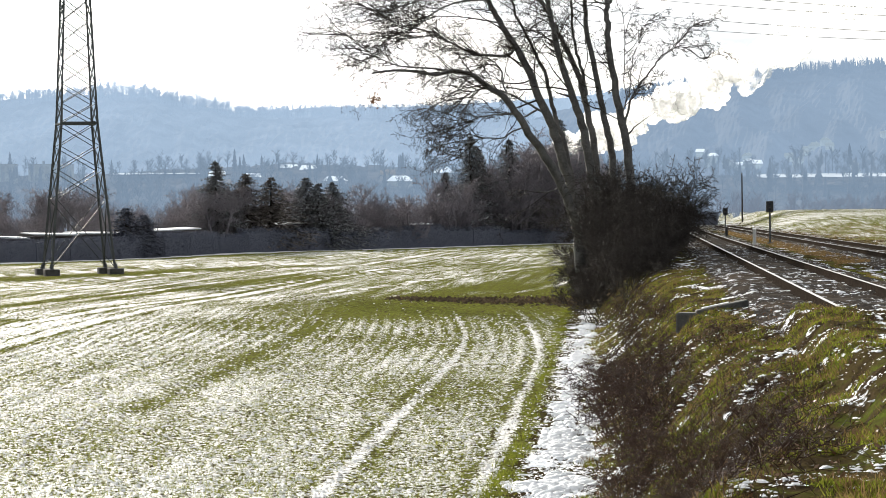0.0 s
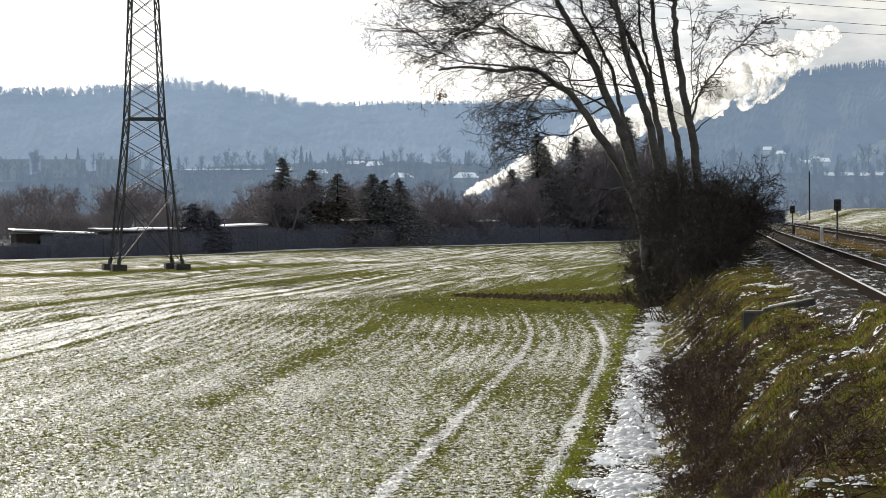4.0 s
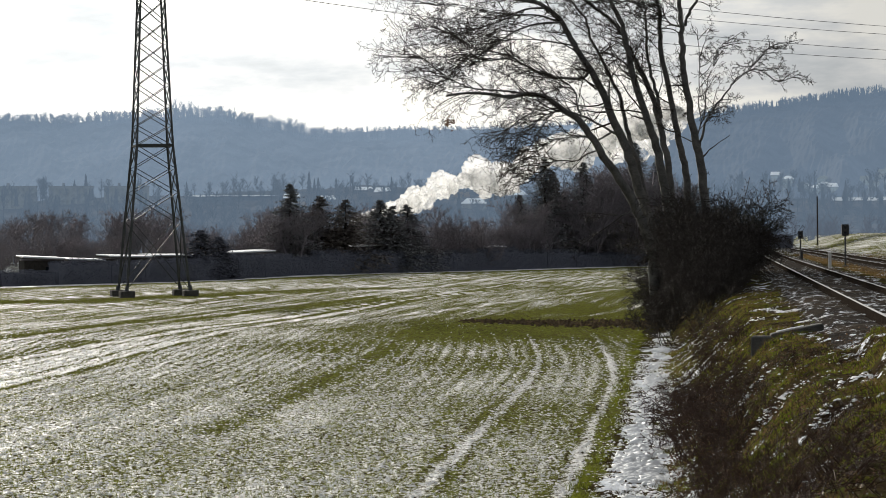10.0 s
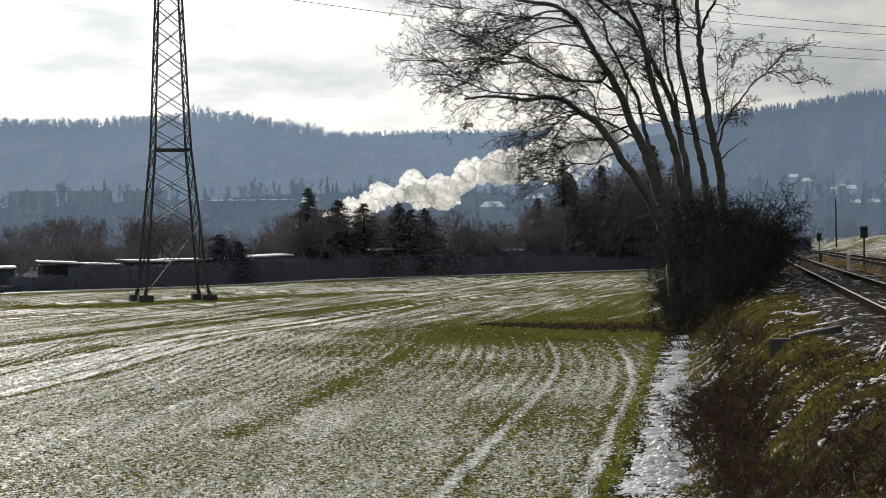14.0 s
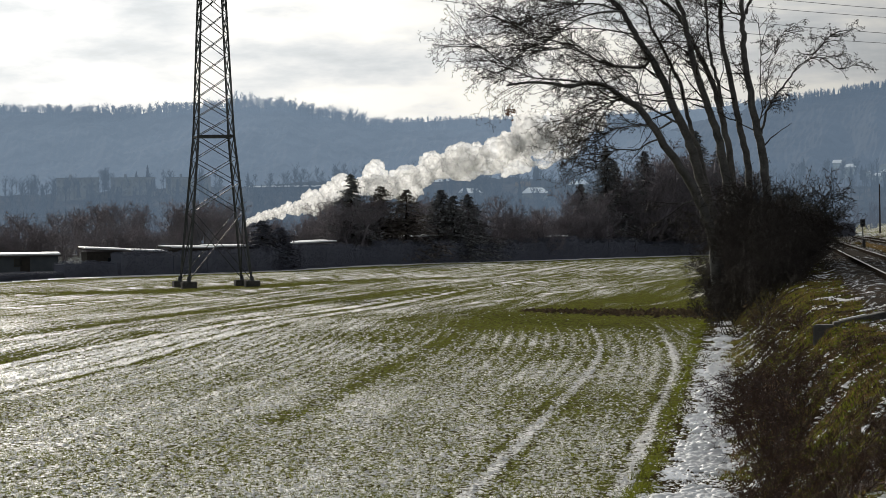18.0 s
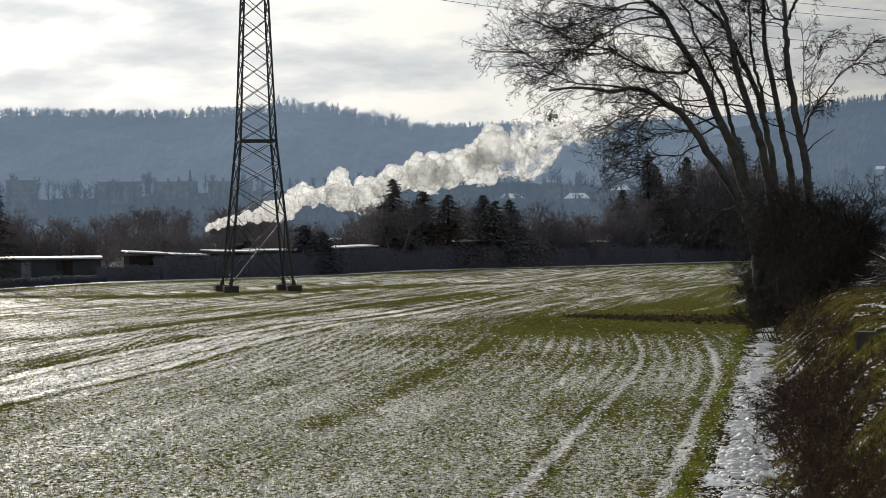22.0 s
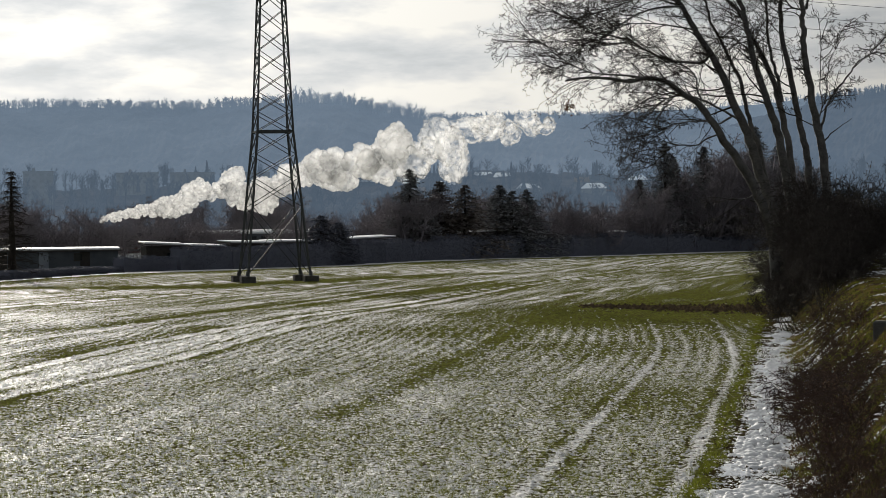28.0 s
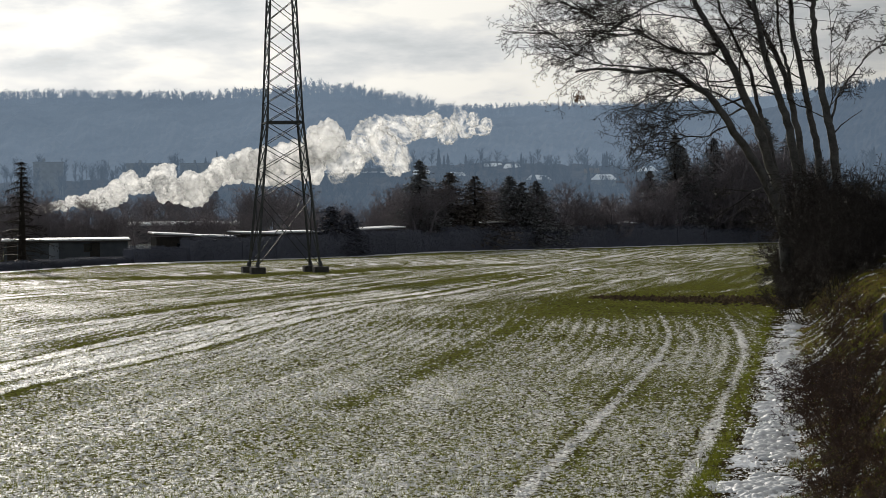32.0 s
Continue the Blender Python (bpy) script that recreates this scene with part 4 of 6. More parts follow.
    for _ in range(60):
        clump.leaf((-11.0 + rng.gauss(0, 0.13), -1.75 + rng.gauss(0, 0.13), 8.1 + rng.gauss(0, 0.13)), 0.08, rng)
    tagged(put("leaf_clump", clump.mesh("leaf_clump", M_DRYLEAF, False), tree, "last withered leaves on a twig"), kind="stuff")
    put("crown", twigs.mesh("crown", M_TWIG), tree, "crown of fine dark bare twigs")
    tagged(tree.children[-1], kind="stuff")


make_big_tree()


def shrub_mesh(name, mat, seed, stems, height, wide, kids=(6, 3), thin=0.008, droop=-0.05, radius=0.02, spray=1.0):
    """The main branches of a shrub, each with its twigs."""
    return [shrub_branch(name, mat, seed * 31 + k, 1, height, wide, kids, thin, droop, radius, spray) for k in range(stems)]


def shrub_branch(name, mat, seed, stems, height, wide, kids, thin, droop, radius, spray):
    rng = random.Random(seed)
    t = Tubes()
    for _ in range(stems):
        a = rng.uniform(0, 6.283)
        r = rng.random() ** 0.6 * wide * 0.45
        lean = Vector((math.cos(a) * rng.uniform(0.1, 0.9) * spray, math.sin(a) * rng.uniform(0.1, 0.9) * spray, 1.0))
        grow(t, (math.cos(a) * r, math.sin(a) * r, -0.1), lean, height * rng.uniform(0.55, 1.1), radius, 0, rng, kids, rise=droop, wobble=0.28, sides=(4, 3, 3), thin=thin, spread=0.8)
    return t.mesh(name, mat)


def leaves_mesh(name, mat, seed, count, height, wide, size):
    rng = random.Random(seed)
    t = Tubes()
    for _ in range(count):
        a, r = rng.uniform(0, 6.283), rng.random() ** 0.5 * wide * 0.5
        t.leaf((math.cos(a) * r, math.sin(a) * r, rng.random() * height), size * rng.uniform(0.6, 1.3), rng)
    return t.mesh(name, mat, False)


def make_shrubs():
    big = [shrub_mesh("branch", M_SHRUB, 40 + k, 15, 3.5, 3.2, (13, 8, 2), 0.009, spray=0.55) for k in range(4)]
    rng = random.Random(5)
    spots = [(8.5, 86, 0.5), (8.8, 89, 0.55), (9.4, 93, 0.65), (9.3, 97, 0.6), (10.0, 100, 0.8), (10.3, 101, 0.8), (11.0, 107, 0.9), (10.6, 108, 0.85), (11.5, 112, 1.0), (11.2, 114, 1.05), (10.9, 121, 0.75),
             (9.6, 117, 0.5), (10.0, 119, 0.6), (9.7, 122, 0.55), (9.2, 113, 0.4), (12.1, 118, 1.05), (12.0, 123, 1.1), (12.3, 124, 1.0), (12.0, 130, 0.95), (11.8, 128, 0.9), (11.7, 136, 0.85), (12.0, 133, 0.8), (10.6, 104, 0.8), (11.6, 116, 0.9)]
    for k, (x, y, s) in enumerate(spots):
        th = thing("bare_shrub", "dense bare brown shrub on the railway bank beneath the tree", "shrub", pose(x, y, float(land(x, y)) - 0.05, 0, 0, rng.uniform(0, 360)), "bank shrubs")
        th.scale = (s, s, s * rng.uniform(0.9, 1.1))
        for me in big[k % 4]:
            put("branch", me, th)
    # low growth under the tree at the edge of the field
    low = [shrub_mesh("branch", M_TWIG, 60 + k, 6, 1.3, 1.6, (9, 5), 0.008) for k in range(3)]
    for k in range(40):
        y = rng.uniform(80, 140) if k < 22 else rng.uniform(104, 126)
        x = float(bank_foot(y)) + (rng.uniform(-0.3, 1.6) if k < 22 else rng.uniform(-1.2, 1.4))
        th = thing("weed_clump", "low bare weeds and saplings along the field edge", "shrub", pose(x, y, float(land(x, y)) - 0.03, 0, 0, rng.uniform(0, 360)), "field-edge weeds")
        s = rng.uniform(0.5, 1.1)
        th.scale = (s, s, s)
        for me in low[k % 3]:
            put("branch", me, th)
    # the bushes nearest to the camera
    near = [shrub_mesh("branch", M_BRAMBLE, 80 + k, 9, 1.35, 1.3, (9, 5, 2), 0.0045, droop=-0.12, radius=0.013) for k in range(4)]
    dry = [leaves_mesh("dry_leaves", M_DRYLEAF, 90 + k, 260, 0.8, 1.3, 0.022) for k in range(3)]
    spots = [(3.9, 40.0, 0.95), (3.85, 37.0, 0.8), (4.4, 43.0, 0.8), (3.6, 34.5, 0.6), (4.1, 41.5, 0.85), (3.2, 30.0, 0.42), (3.15, 27.5, 0.42), (3.35, 28.6, 0.38), (2.9, 24.0, 0.36), (2.7, 22.0, 0.32), (3.0, 20.2, 0.28), (2.5, 19.0, 0.28), (3.3, 25.4, 0.34), (3.4, 32.0, 0.5), (4.7, 47.0, 0.6), (2.9, 26.0, 0.38), (3.75, 38.5, 0.7),
             (5.2, 34.2, 0.16), (5.6, 36.2, 0.14), (5.4, 52.0, 0.4), (5.9, 58.0, 0.45), (6.4, 64.0, 0.5), (6.9, 70.0, 0.6), (4.6, 27.0, 0.13), (3.5, 23.0, 0.25), (3.1, 20.5, 0.22), (4.2, 21.5, 0.12)]
    for _ in range(26):
        y = 24 + 34 * rng.random() ** 1.3
        spots.append((float(bank_foot(y)) + rng.uniform(0.25, 0.9 + 1.3 * rng.random()), y, rng.uniform(0.3, 0.62) * min(1.0, y / 38)))
    for k, (x, y, s) in enumerate(spots):
        th = thing("bramble_bush", "bare reddish-brown bramble bush on the grassy bank", "bush", pose(x, y, float(land(x, y)) - 0.03, 0, 0, rng.uniform(0, 360)), "bramble bushes")
        th.scale = (s, s, s)
        for me in near[k % 4]:
            put("branch", me, th)
        put("dry_leaves", dry[k % 3], th, "few withered leaves")


make_shrubs()


def make_canes():
    """Dead bramble canes that lie and arch over the bank."""
    rng = random.Random(91)
    for name, x0, x1, y0, y1, count in (("bramble_tangle", 0.8, 2.0, 17, 30, 330), ("bramble_tangle", 0.2, 1.2, 31, 45, 110), ("bramble_tangle", 1.5, 2.4, 15, 22, 60)):
        t = Tubes()
        for _ in range(count):
            y = rng.uniform(y0, y1)
            x = float(bank_foot(y)) + rng.uniform(x0, x1)
            a, long, high = rng.uniform(0, 6.283), rng.uniform(0.25, 0.65), rng.uniform(0.03, 0.2)
            pts = []
            for k in range(6):
                f = k / 5
                px, py = x + math.cos(a + 0.5 * f) * long * f, y + math.sin(a + 0.5 * f) * long * f
                pts.append((px + rng.gauss(0, 0.03), py + rng.gauss(0, 0.03), float(land(px, py)) + high * math.sin(3.14 * (0.1 + 0.9 * f)) + rng.gauss(0, 0.02)))
            t.tube(pts, [0.0045 - 0.003 * k / 5 for k in range(6)], 3)
            for _ in range(3):
                q = pts[rng.randrange(1, 5)]
                t.tube([q, (q[0] + rng.gauss(0, 0.12), q[1] + rng.gauss(0, 0.12), q[2] + rng.uniform(0, 0.2))], [0.0035, 0.002], 3)
        tagged(new(name, t.mesh(name, M_BRAMBLE)), "tangle of dead reddish-brown bramble canes on the bank", "brambles", "bramble tangles", "stuff")


make_canes()

# ---- hedge, gardens and trees behind the field ----


def hedge_mesh(name, mat, seed, long, high, deep, count, size):
    """A clipped hedge: an uneven body under a skin of small leaves."""
    rng = random.Random(seed)
    t = Tubes()
    n = 16
    for j in range(n):
        a, b = -long / 2 + long * j / n, -long / 2 + long * (j + 1) / n
        h0 = high * rng.uniform(0.82, 0.95)
        base = len(t.verts)
        t.verts += [(a, -deep * 0.4, 0), (b, -deep * 0.4, 0), (b, deep * 0.4, 0), (a, deep * 0.4, 0), (a, -deep * 0.35, h0), (b, -deep * 0.35, h0), (b, deep * 0.35, h0), (a, deep * 0.35, h0)]
        t.faces += [(base, base + 1, base + 5, base + 4), (base + 1, base + 2, base + 6, base + 5), (base + 2, base + 3, base + 7, base + 6), (base + 3, base, base + 4, base + 7), (base + 4, base + 5, base + 6, base + 7)]
    for _ in range(count):
        x = rng.uniform(-long / 2, long / 2)
        top = high * (0.95 + 0.09 * math.sin(x * 1.9 + seed) + 0.06 * math.sin(x * 4.7 + seed))
        if rng.random() < 0.35:
            p = (x, rng.uniform(-deep / 2, deep / 2), top * rng.uniform(0.93, 1.05))
        else:
            p = (x, rng.choice((-1, 1)) * deep * rng.uniform(0.40, 0.52), rng.uniform(0, top))
        t.leaf(p, size * rng.uniform(0.6, 1.4), rng)
    return t.mesh(name, mat, False)


def make_hedges():
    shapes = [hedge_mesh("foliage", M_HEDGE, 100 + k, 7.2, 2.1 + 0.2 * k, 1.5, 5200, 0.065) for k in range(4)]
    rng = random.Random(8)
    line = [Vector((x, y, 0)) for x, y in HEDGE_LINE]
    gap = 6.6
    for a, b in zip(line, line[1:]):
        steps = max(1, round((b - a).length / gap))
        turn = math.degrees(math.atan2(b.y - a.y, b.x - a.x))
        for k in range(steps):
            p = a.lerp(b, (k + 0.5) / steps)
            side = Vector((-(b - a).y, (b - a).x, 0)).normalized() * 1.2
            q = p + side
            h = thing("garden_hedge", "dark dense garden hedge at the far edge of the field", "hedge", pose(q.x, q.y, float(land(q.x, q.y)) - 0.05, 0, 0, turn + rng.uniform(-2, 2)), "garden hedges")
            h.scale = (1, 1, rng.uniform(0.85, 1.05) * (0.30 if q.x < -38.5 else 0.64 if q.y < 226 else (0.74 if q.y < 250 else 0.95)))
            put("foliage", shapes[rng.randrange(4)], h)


make_hedges()


def bare_tree_mesh(name, seed, height, wide):
    rng = random.Random(seed)
    t, wood = Tubes(), Tubes()
    trunks = rng.choice((1, 2, 3))
    for _ in range(trunks):
        lean = Vector((rng.gauss(0, 0.16), rng.gauss(0, 0.16), 1))
        n = 7
        p, pts = Vector((rng.uniform(-0.3, 0.3), 0, -0.2)), []
        d = lean.normalized()
        for i in range(n):
            pts.append(p.copy())
            d = (d + Vector((rng.gauss(0, 0.09), rng.gauss(0, 0.09), 0.05))).normalized()
            p = p + d * height * 0.85 / (n - 1)
        wood.tube(pts, [0.16 * (1 - 0.8 * i / (n - 1)) for i in range(n)], 5)
        for k in range(int(26 / trunks) + 5):
            f = rng.uniform(0.12, 1.0)
            i = min(int(f * (n - 1)), n - 2)
            q = pts[i].lerp(pts[i + 1], f * (n - 1) - i)
            a = rng.uniform(0, 6.283)
            out = Vector((math.cos(a), math.sin(a), rng.uniform(0.25, 1.1)))
            grow(t, q, out, wide * rng.uniform(0.4, 0.62) * (1.15 - 0.55 * f), 0.05, 0, rng, (7, 4), rise=0.10, wobble=0.26, sides=(3, 3, 3), thin=0.016, spread=0.9)
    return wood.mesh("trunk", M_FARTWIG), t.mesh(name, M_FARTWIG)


def conifer_parts(seed, height, wide, mat, droop=0.35, thin=False):
    rng = random.Random(seed)
    wood, crown = Tubes(), Tubes()
    wood.tube([(0, 0, -0.2), (0.02, 0, height * 0.5), (0, 0, height)], [wide * 0.05, wide * 0.03, 0.012], 6)
    whorls = int(height * (2.6 if thin else 5.2))
    for k in range(whorls):
        f = (k + 0.5) / whorls
        z = height * (0.06 + 0.93 * f)
        reach = wide * (0.5 if thin else 0.85) * ((1 - f) ** (1.0 if thin else (0.85 if mat is not M_HEDGE else 0.5)) * 0.96 + 0.04) * rng.uniform(0.62, 1.25)
        for j in range(7 if thin else 9):
            a = rng.uniform(0, 6.283)
            r = reach * rng.uniform(0.6, 1.15)
            e = Vector((math.cos(a) * r, math.sin(a) * r, z - r * droop * rng.uniform(-0.2, 1.3)))
            s = Vector((0, 0, z))
            wood.tube([s, s.lerp(e, 0.5) + Vector((0, 0, 0.05 * r)), e], [0.03, 0.022, 0.012] if thin else [0.022, 0.016, 0.008], 3)
            if thin:
                for _ in range(12):
                    q = s.lerp(e, rng.uniform(0.2, 1))
                    wood.tube([q, q + Vector((rng.gauss(0, 0.24), rng.gauss(0, 0.24), rng.uniform(-0.36, 0.08)))], [0.016, 0.010], 3)
                continue
            for _ in range(20):
                g = rng.uniform(0.15, 1.0)
                small = 0.3 + 0.7 * (1 - f)
                q = s.lerp(e, g) + Vector((rng.gauss(0, 0.1), rng.gauss(0, 0.1), rng.gauss(0, 0.1))) * small
                out = (e - s).normalized() * rng.uniform(0.2, 0.42) + Vector((rng.gauss(0, 0.22), rng.gauss(0, 0.22), rng.uniform(-0.25, 0.25)))
                across = Vector((-out.y, out.x, rng.gauss(0, 0.2))).normalized() * rng.uniform(0.07, 0.15)
                o = len(crown.verts)
                crown.verts += [tuple(q - across), tuple(q + across), tuple(q + out * 0.9 * small)]
                crown.faces.append((o, o + 1, o + 2))
    return wood, crown


def make_conifer(x, y, height, wide, mat, seed, label):
    wood, crown = conifer_parts(seed, height, wide, mat)
    t = thing("conifer", label, "conifer", pose(x, y, float(land(x, y))), "garden conifers")
    put("trunk", wood.mesh("trunk", M_TWIG), t)
    put("crown", crown.mesh("crown", mat, False), t)


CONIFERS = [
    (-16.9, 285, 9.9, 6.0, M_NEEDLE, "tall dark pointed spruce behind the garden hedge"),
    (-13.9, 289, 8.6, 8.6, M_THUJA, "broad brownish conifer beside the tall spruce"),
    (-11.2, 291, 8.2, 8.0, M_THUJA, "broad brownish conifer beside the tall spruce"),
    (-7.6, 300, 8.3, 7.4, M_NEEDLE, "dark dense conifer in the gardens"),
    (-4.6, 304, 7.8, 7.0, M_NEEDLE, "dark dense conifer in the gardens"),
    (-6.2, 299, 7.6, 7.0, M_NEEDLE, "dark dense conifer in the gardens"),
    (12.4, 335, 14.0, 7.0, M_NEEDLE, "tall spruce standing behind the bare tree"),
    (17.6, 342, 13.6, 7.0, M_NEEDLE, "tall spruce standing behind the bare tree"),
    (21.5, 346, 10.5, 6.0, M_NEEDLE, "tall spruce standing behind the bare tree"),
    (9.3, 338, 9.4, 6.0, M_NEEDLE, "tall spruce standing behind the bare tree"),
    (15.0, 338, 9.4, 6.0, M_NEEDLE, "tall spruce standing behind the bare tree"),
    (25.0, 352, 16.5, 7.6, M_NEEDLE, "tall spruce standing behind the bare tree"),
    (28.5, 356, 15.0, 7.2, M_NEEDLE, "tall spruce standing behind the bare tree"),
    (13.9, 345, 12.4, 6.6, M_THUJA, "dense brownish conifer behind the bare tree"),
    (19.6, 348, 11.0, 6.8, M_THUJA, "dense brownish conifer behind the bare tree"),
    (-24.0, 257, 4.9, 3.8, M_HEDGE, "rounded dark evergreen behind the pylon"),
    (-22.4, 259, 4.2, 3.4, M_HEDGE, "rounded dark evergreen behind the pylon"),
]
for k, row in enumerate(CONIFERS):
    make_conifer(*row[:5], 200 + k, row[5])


def make_larch():
    wood, _ = conifer_parts(260, 8.4, 7.5, M_TWIG, 0.25, True)
    t = thing("larch_tree", "bare dark larch with thin drooping branches beside a shed", "tree", pose(-42.3, 200, 0))
    stem = Tubes()
    stem.tube([(0, 0, -0.2), (0.03, 0, 4.2), (0, 0, 8.3)], [0.14, 0.085, 0.02], 7)
    put("trunk", stem.mesh("trunk", M_TWIG), t)
    put("crown", wood.mesh("crown", M_TWIG), t)


make_larch()


def make_garden_trees():
    shapes = [(bare_tree_mesh("crown", 300 + k, h, w), h) for k, (h, w) in enumerate([(7.0, 5.5), (6.0, 5.0), (8.0, 5.5), (5.0, 4.5), (9.0, 6.5), (6.5, 6.0)])]
    rng = random.Random(17)
    # bearing and height of the tree line, from one end to the other
    skyline = [(-0.23, 5.2), (-0.205, 5.6), (-0.19, 5.6), (-0.178, 5.4), (-0.164, 5.6), (-0.154, 6.6), (-0.13, 7.4), (-0.118, 7.4), (-0.108, 6.2), (-0.095, 4.6), (-0.08, 5.6), (-0.06, 7.6), (-0.04, 7.4), (-0.02, 7.2), (0.0, 7.4), (0.010, 7.6), (0.022, 8.2), (0.032, 9.4), (0.042, 11.0), (0.055, 14.0), (0.075, 14.2), (0.09, 12.0)]
    for k in range(180):
        u = -0.226 + 0.312 * (k + rng.random()) / 180
        y0 = 250.0
        for _ in range(6):
            y0 = float(hedge_y(u * y0))
        y = y0 + rng.choice((3, 5, 8, 12, 17, 24)) + rng.uniform(0, 4)
        x = u * y
        if u < -0.066:
            y = y0 + rng.uniform(38, 60)
            x = u * y
        if -0.048 < u < -0.027 and y < 302:
            y += 20
            x = u * y
        want = float(np.interp(u, [s[0] for s in skyline], [s[1] for s in skyline])) * rng.uniform(0.6, 1.12) * (1.12 if u < -0.066 else 1.0)
        if -0.17 < u < -0.098:
            # low gardens before the railway, taller trees beyond it
            if rng.random() < 0.6:
                y = rng.uniform(434, 475)
                x, want = u * y, 10.0 * rng.uniform(0.62, 1.08)
            else:
                want = min(want, rng.uniform(3.4, 4.8))
        (wood, me), h = shapes[rng.randrange(len(shapes))]
        t = thing("garden_tree", "bare brown garden tree with fine twigs behind the hedge", "tree", pose(x, y, float(land(x, y)), 0, 0, rng.uniform(0, 360)), "garden trees")
        s = want / h
        t.scale = (max(s, 0.7), max(s, 0.7), s)
        put("trunk", wood, t)
        put("crown", me, t)


make_garden_trees()


def make_shed(x, y, turn, wide, deep, high, slope, wall, label, doors=1, windows=1, eave=0.25):
    """A garden shed with walls, a snow-covered roof, door and window."""
    s = thing("garden_shed", label, "shed", pose(x, y, float(land(x, y)), 0, 0, turn), "garden sheds")
    w, d = wide / 2, deep / 2
    part("wall", boxes((-w, w, -d, -d + 0.12, 0, high), bevel=0.01), wall, s)
    part("wall", boxes((-w, w, d - 0.12, d, 0, high), bevel=0.01), wall, s)
    part("wall", boxes((-w, -w + 0.12, -d + 0.12, d - 0.12, 0, high), bevel=0.01), wall, s)
    part("wall", boxes((w - 0.12, w, -d + 0.12, d - 0.12, 0, high), bevel=0.01), wall, s)
    tilt = Matrix.Translation((0, 0, high + 0.10 + abs(slope) * wide * 0.5)) @ Euler((radians(2), math.atan(slope), 0)).to_matrix().to_4x4()
    r = part("roof", boxes((-w - eave, w + eave, -d - eave, d + eave, -0.08, 0.08), bevel=0.02, turn=tilt), M_TILE, s)
    part("snow_cap", boxes((-w - eave + 0.05, w + eave - 0.05, -d - eave - 0.02, d + eave, 0.02, 0.17), bevel=0.03, turn=tilt), M_ICE, r, "bright icy snow on the roof")
    for k in range(doors):
        cx = -w + wide * (k + 0.5) / max(doors, 1) - wide * 0.1
        dr = part("door", boxes((cx - 0.42, cx + 0.42, -d - 0.04, -d - 0.004, 0.05, min(1.85, high - 0.1)), bevel=0.01), M_PLASTER if wall is M_COACH and k == 1 else M_WOODWALL, s)
        part("handle", boxes((cx + 0.3, cx + 0.36, -d - 0.08, -d - 0.04, 0.9, 1.05)), M_STEEL, dr)
    for k in range(windows):
        cx = -w + wide * (k + 0.5) / max(windows, 1) + wide * 0.18
        wn = part("window", boxes((cx - 0.4, cx + 0.4, -d - 0.03, -d - 0.004, 0.9, min(1.6, high - 0.2)), bevel=0.01), M_WOODWALL, s)
        part("pane", boxes((cx - 0.33, cx + 0.33, -d - 0.04, -d - 0.03, 0.97, min(1.53, high - 0.27))), M_GLASS, wn)


SHEDS = [
    (-44.4, 228, 12, 10.6, 3.2, 1.8, 0.0, M_COACH, "long low grey garage with a snow-covered flat roof", 3, 1),
    (-35.6, 231, 20, 3.2, 2.6, 2.1, 0.05, M_WOODWALL, "small dark garden shed with snow on its roof", 1, 1),
    (-32.6, 236, 25, 3.0, 2.4, 1.9, 0.04, M_WOODWALL, "small dark garden shed with snow on its roof", 1, 1),
    (-30.2, 248, 30, 4.2, 2.8, 2.2, 0.02, M_WOODWALL, "dark shed with a long snow-covered roof behind the pylon", 1, 1),
    (-26.5, 259, 30, 6.4, 2.8, 2.2, 0.01, M_WOODWALL, "dark shed with a long snow-covered roof behind the pylon", 2, 1),
    (-21.2, 278, 32, 5.0, 2.8, 2.35, -0.03, M_WOODWALL, "dark shed with a long snow-covered roof behind the pylon", 1, 1),
    (-10.0, 300, 16, 6.6, 3.0, 2.75, -0.04, M_WOODWALL, "dark garden house with a bright sloping snowy roof", 1, 2),
    (5.3, 324, 25, 2.6, 2.2, 2.6, 0.0, M_WOODWALL, "small dark garden shed with snow on its roof", 1, 1),
    (12.9, 335, 25, 2.4, 2.2, 2.5, -0.35, M_WOODWALL, "small garden shed with a steep snowy roof", 1, 1),
]
for row in SHEDS:
    make_shed(*row)


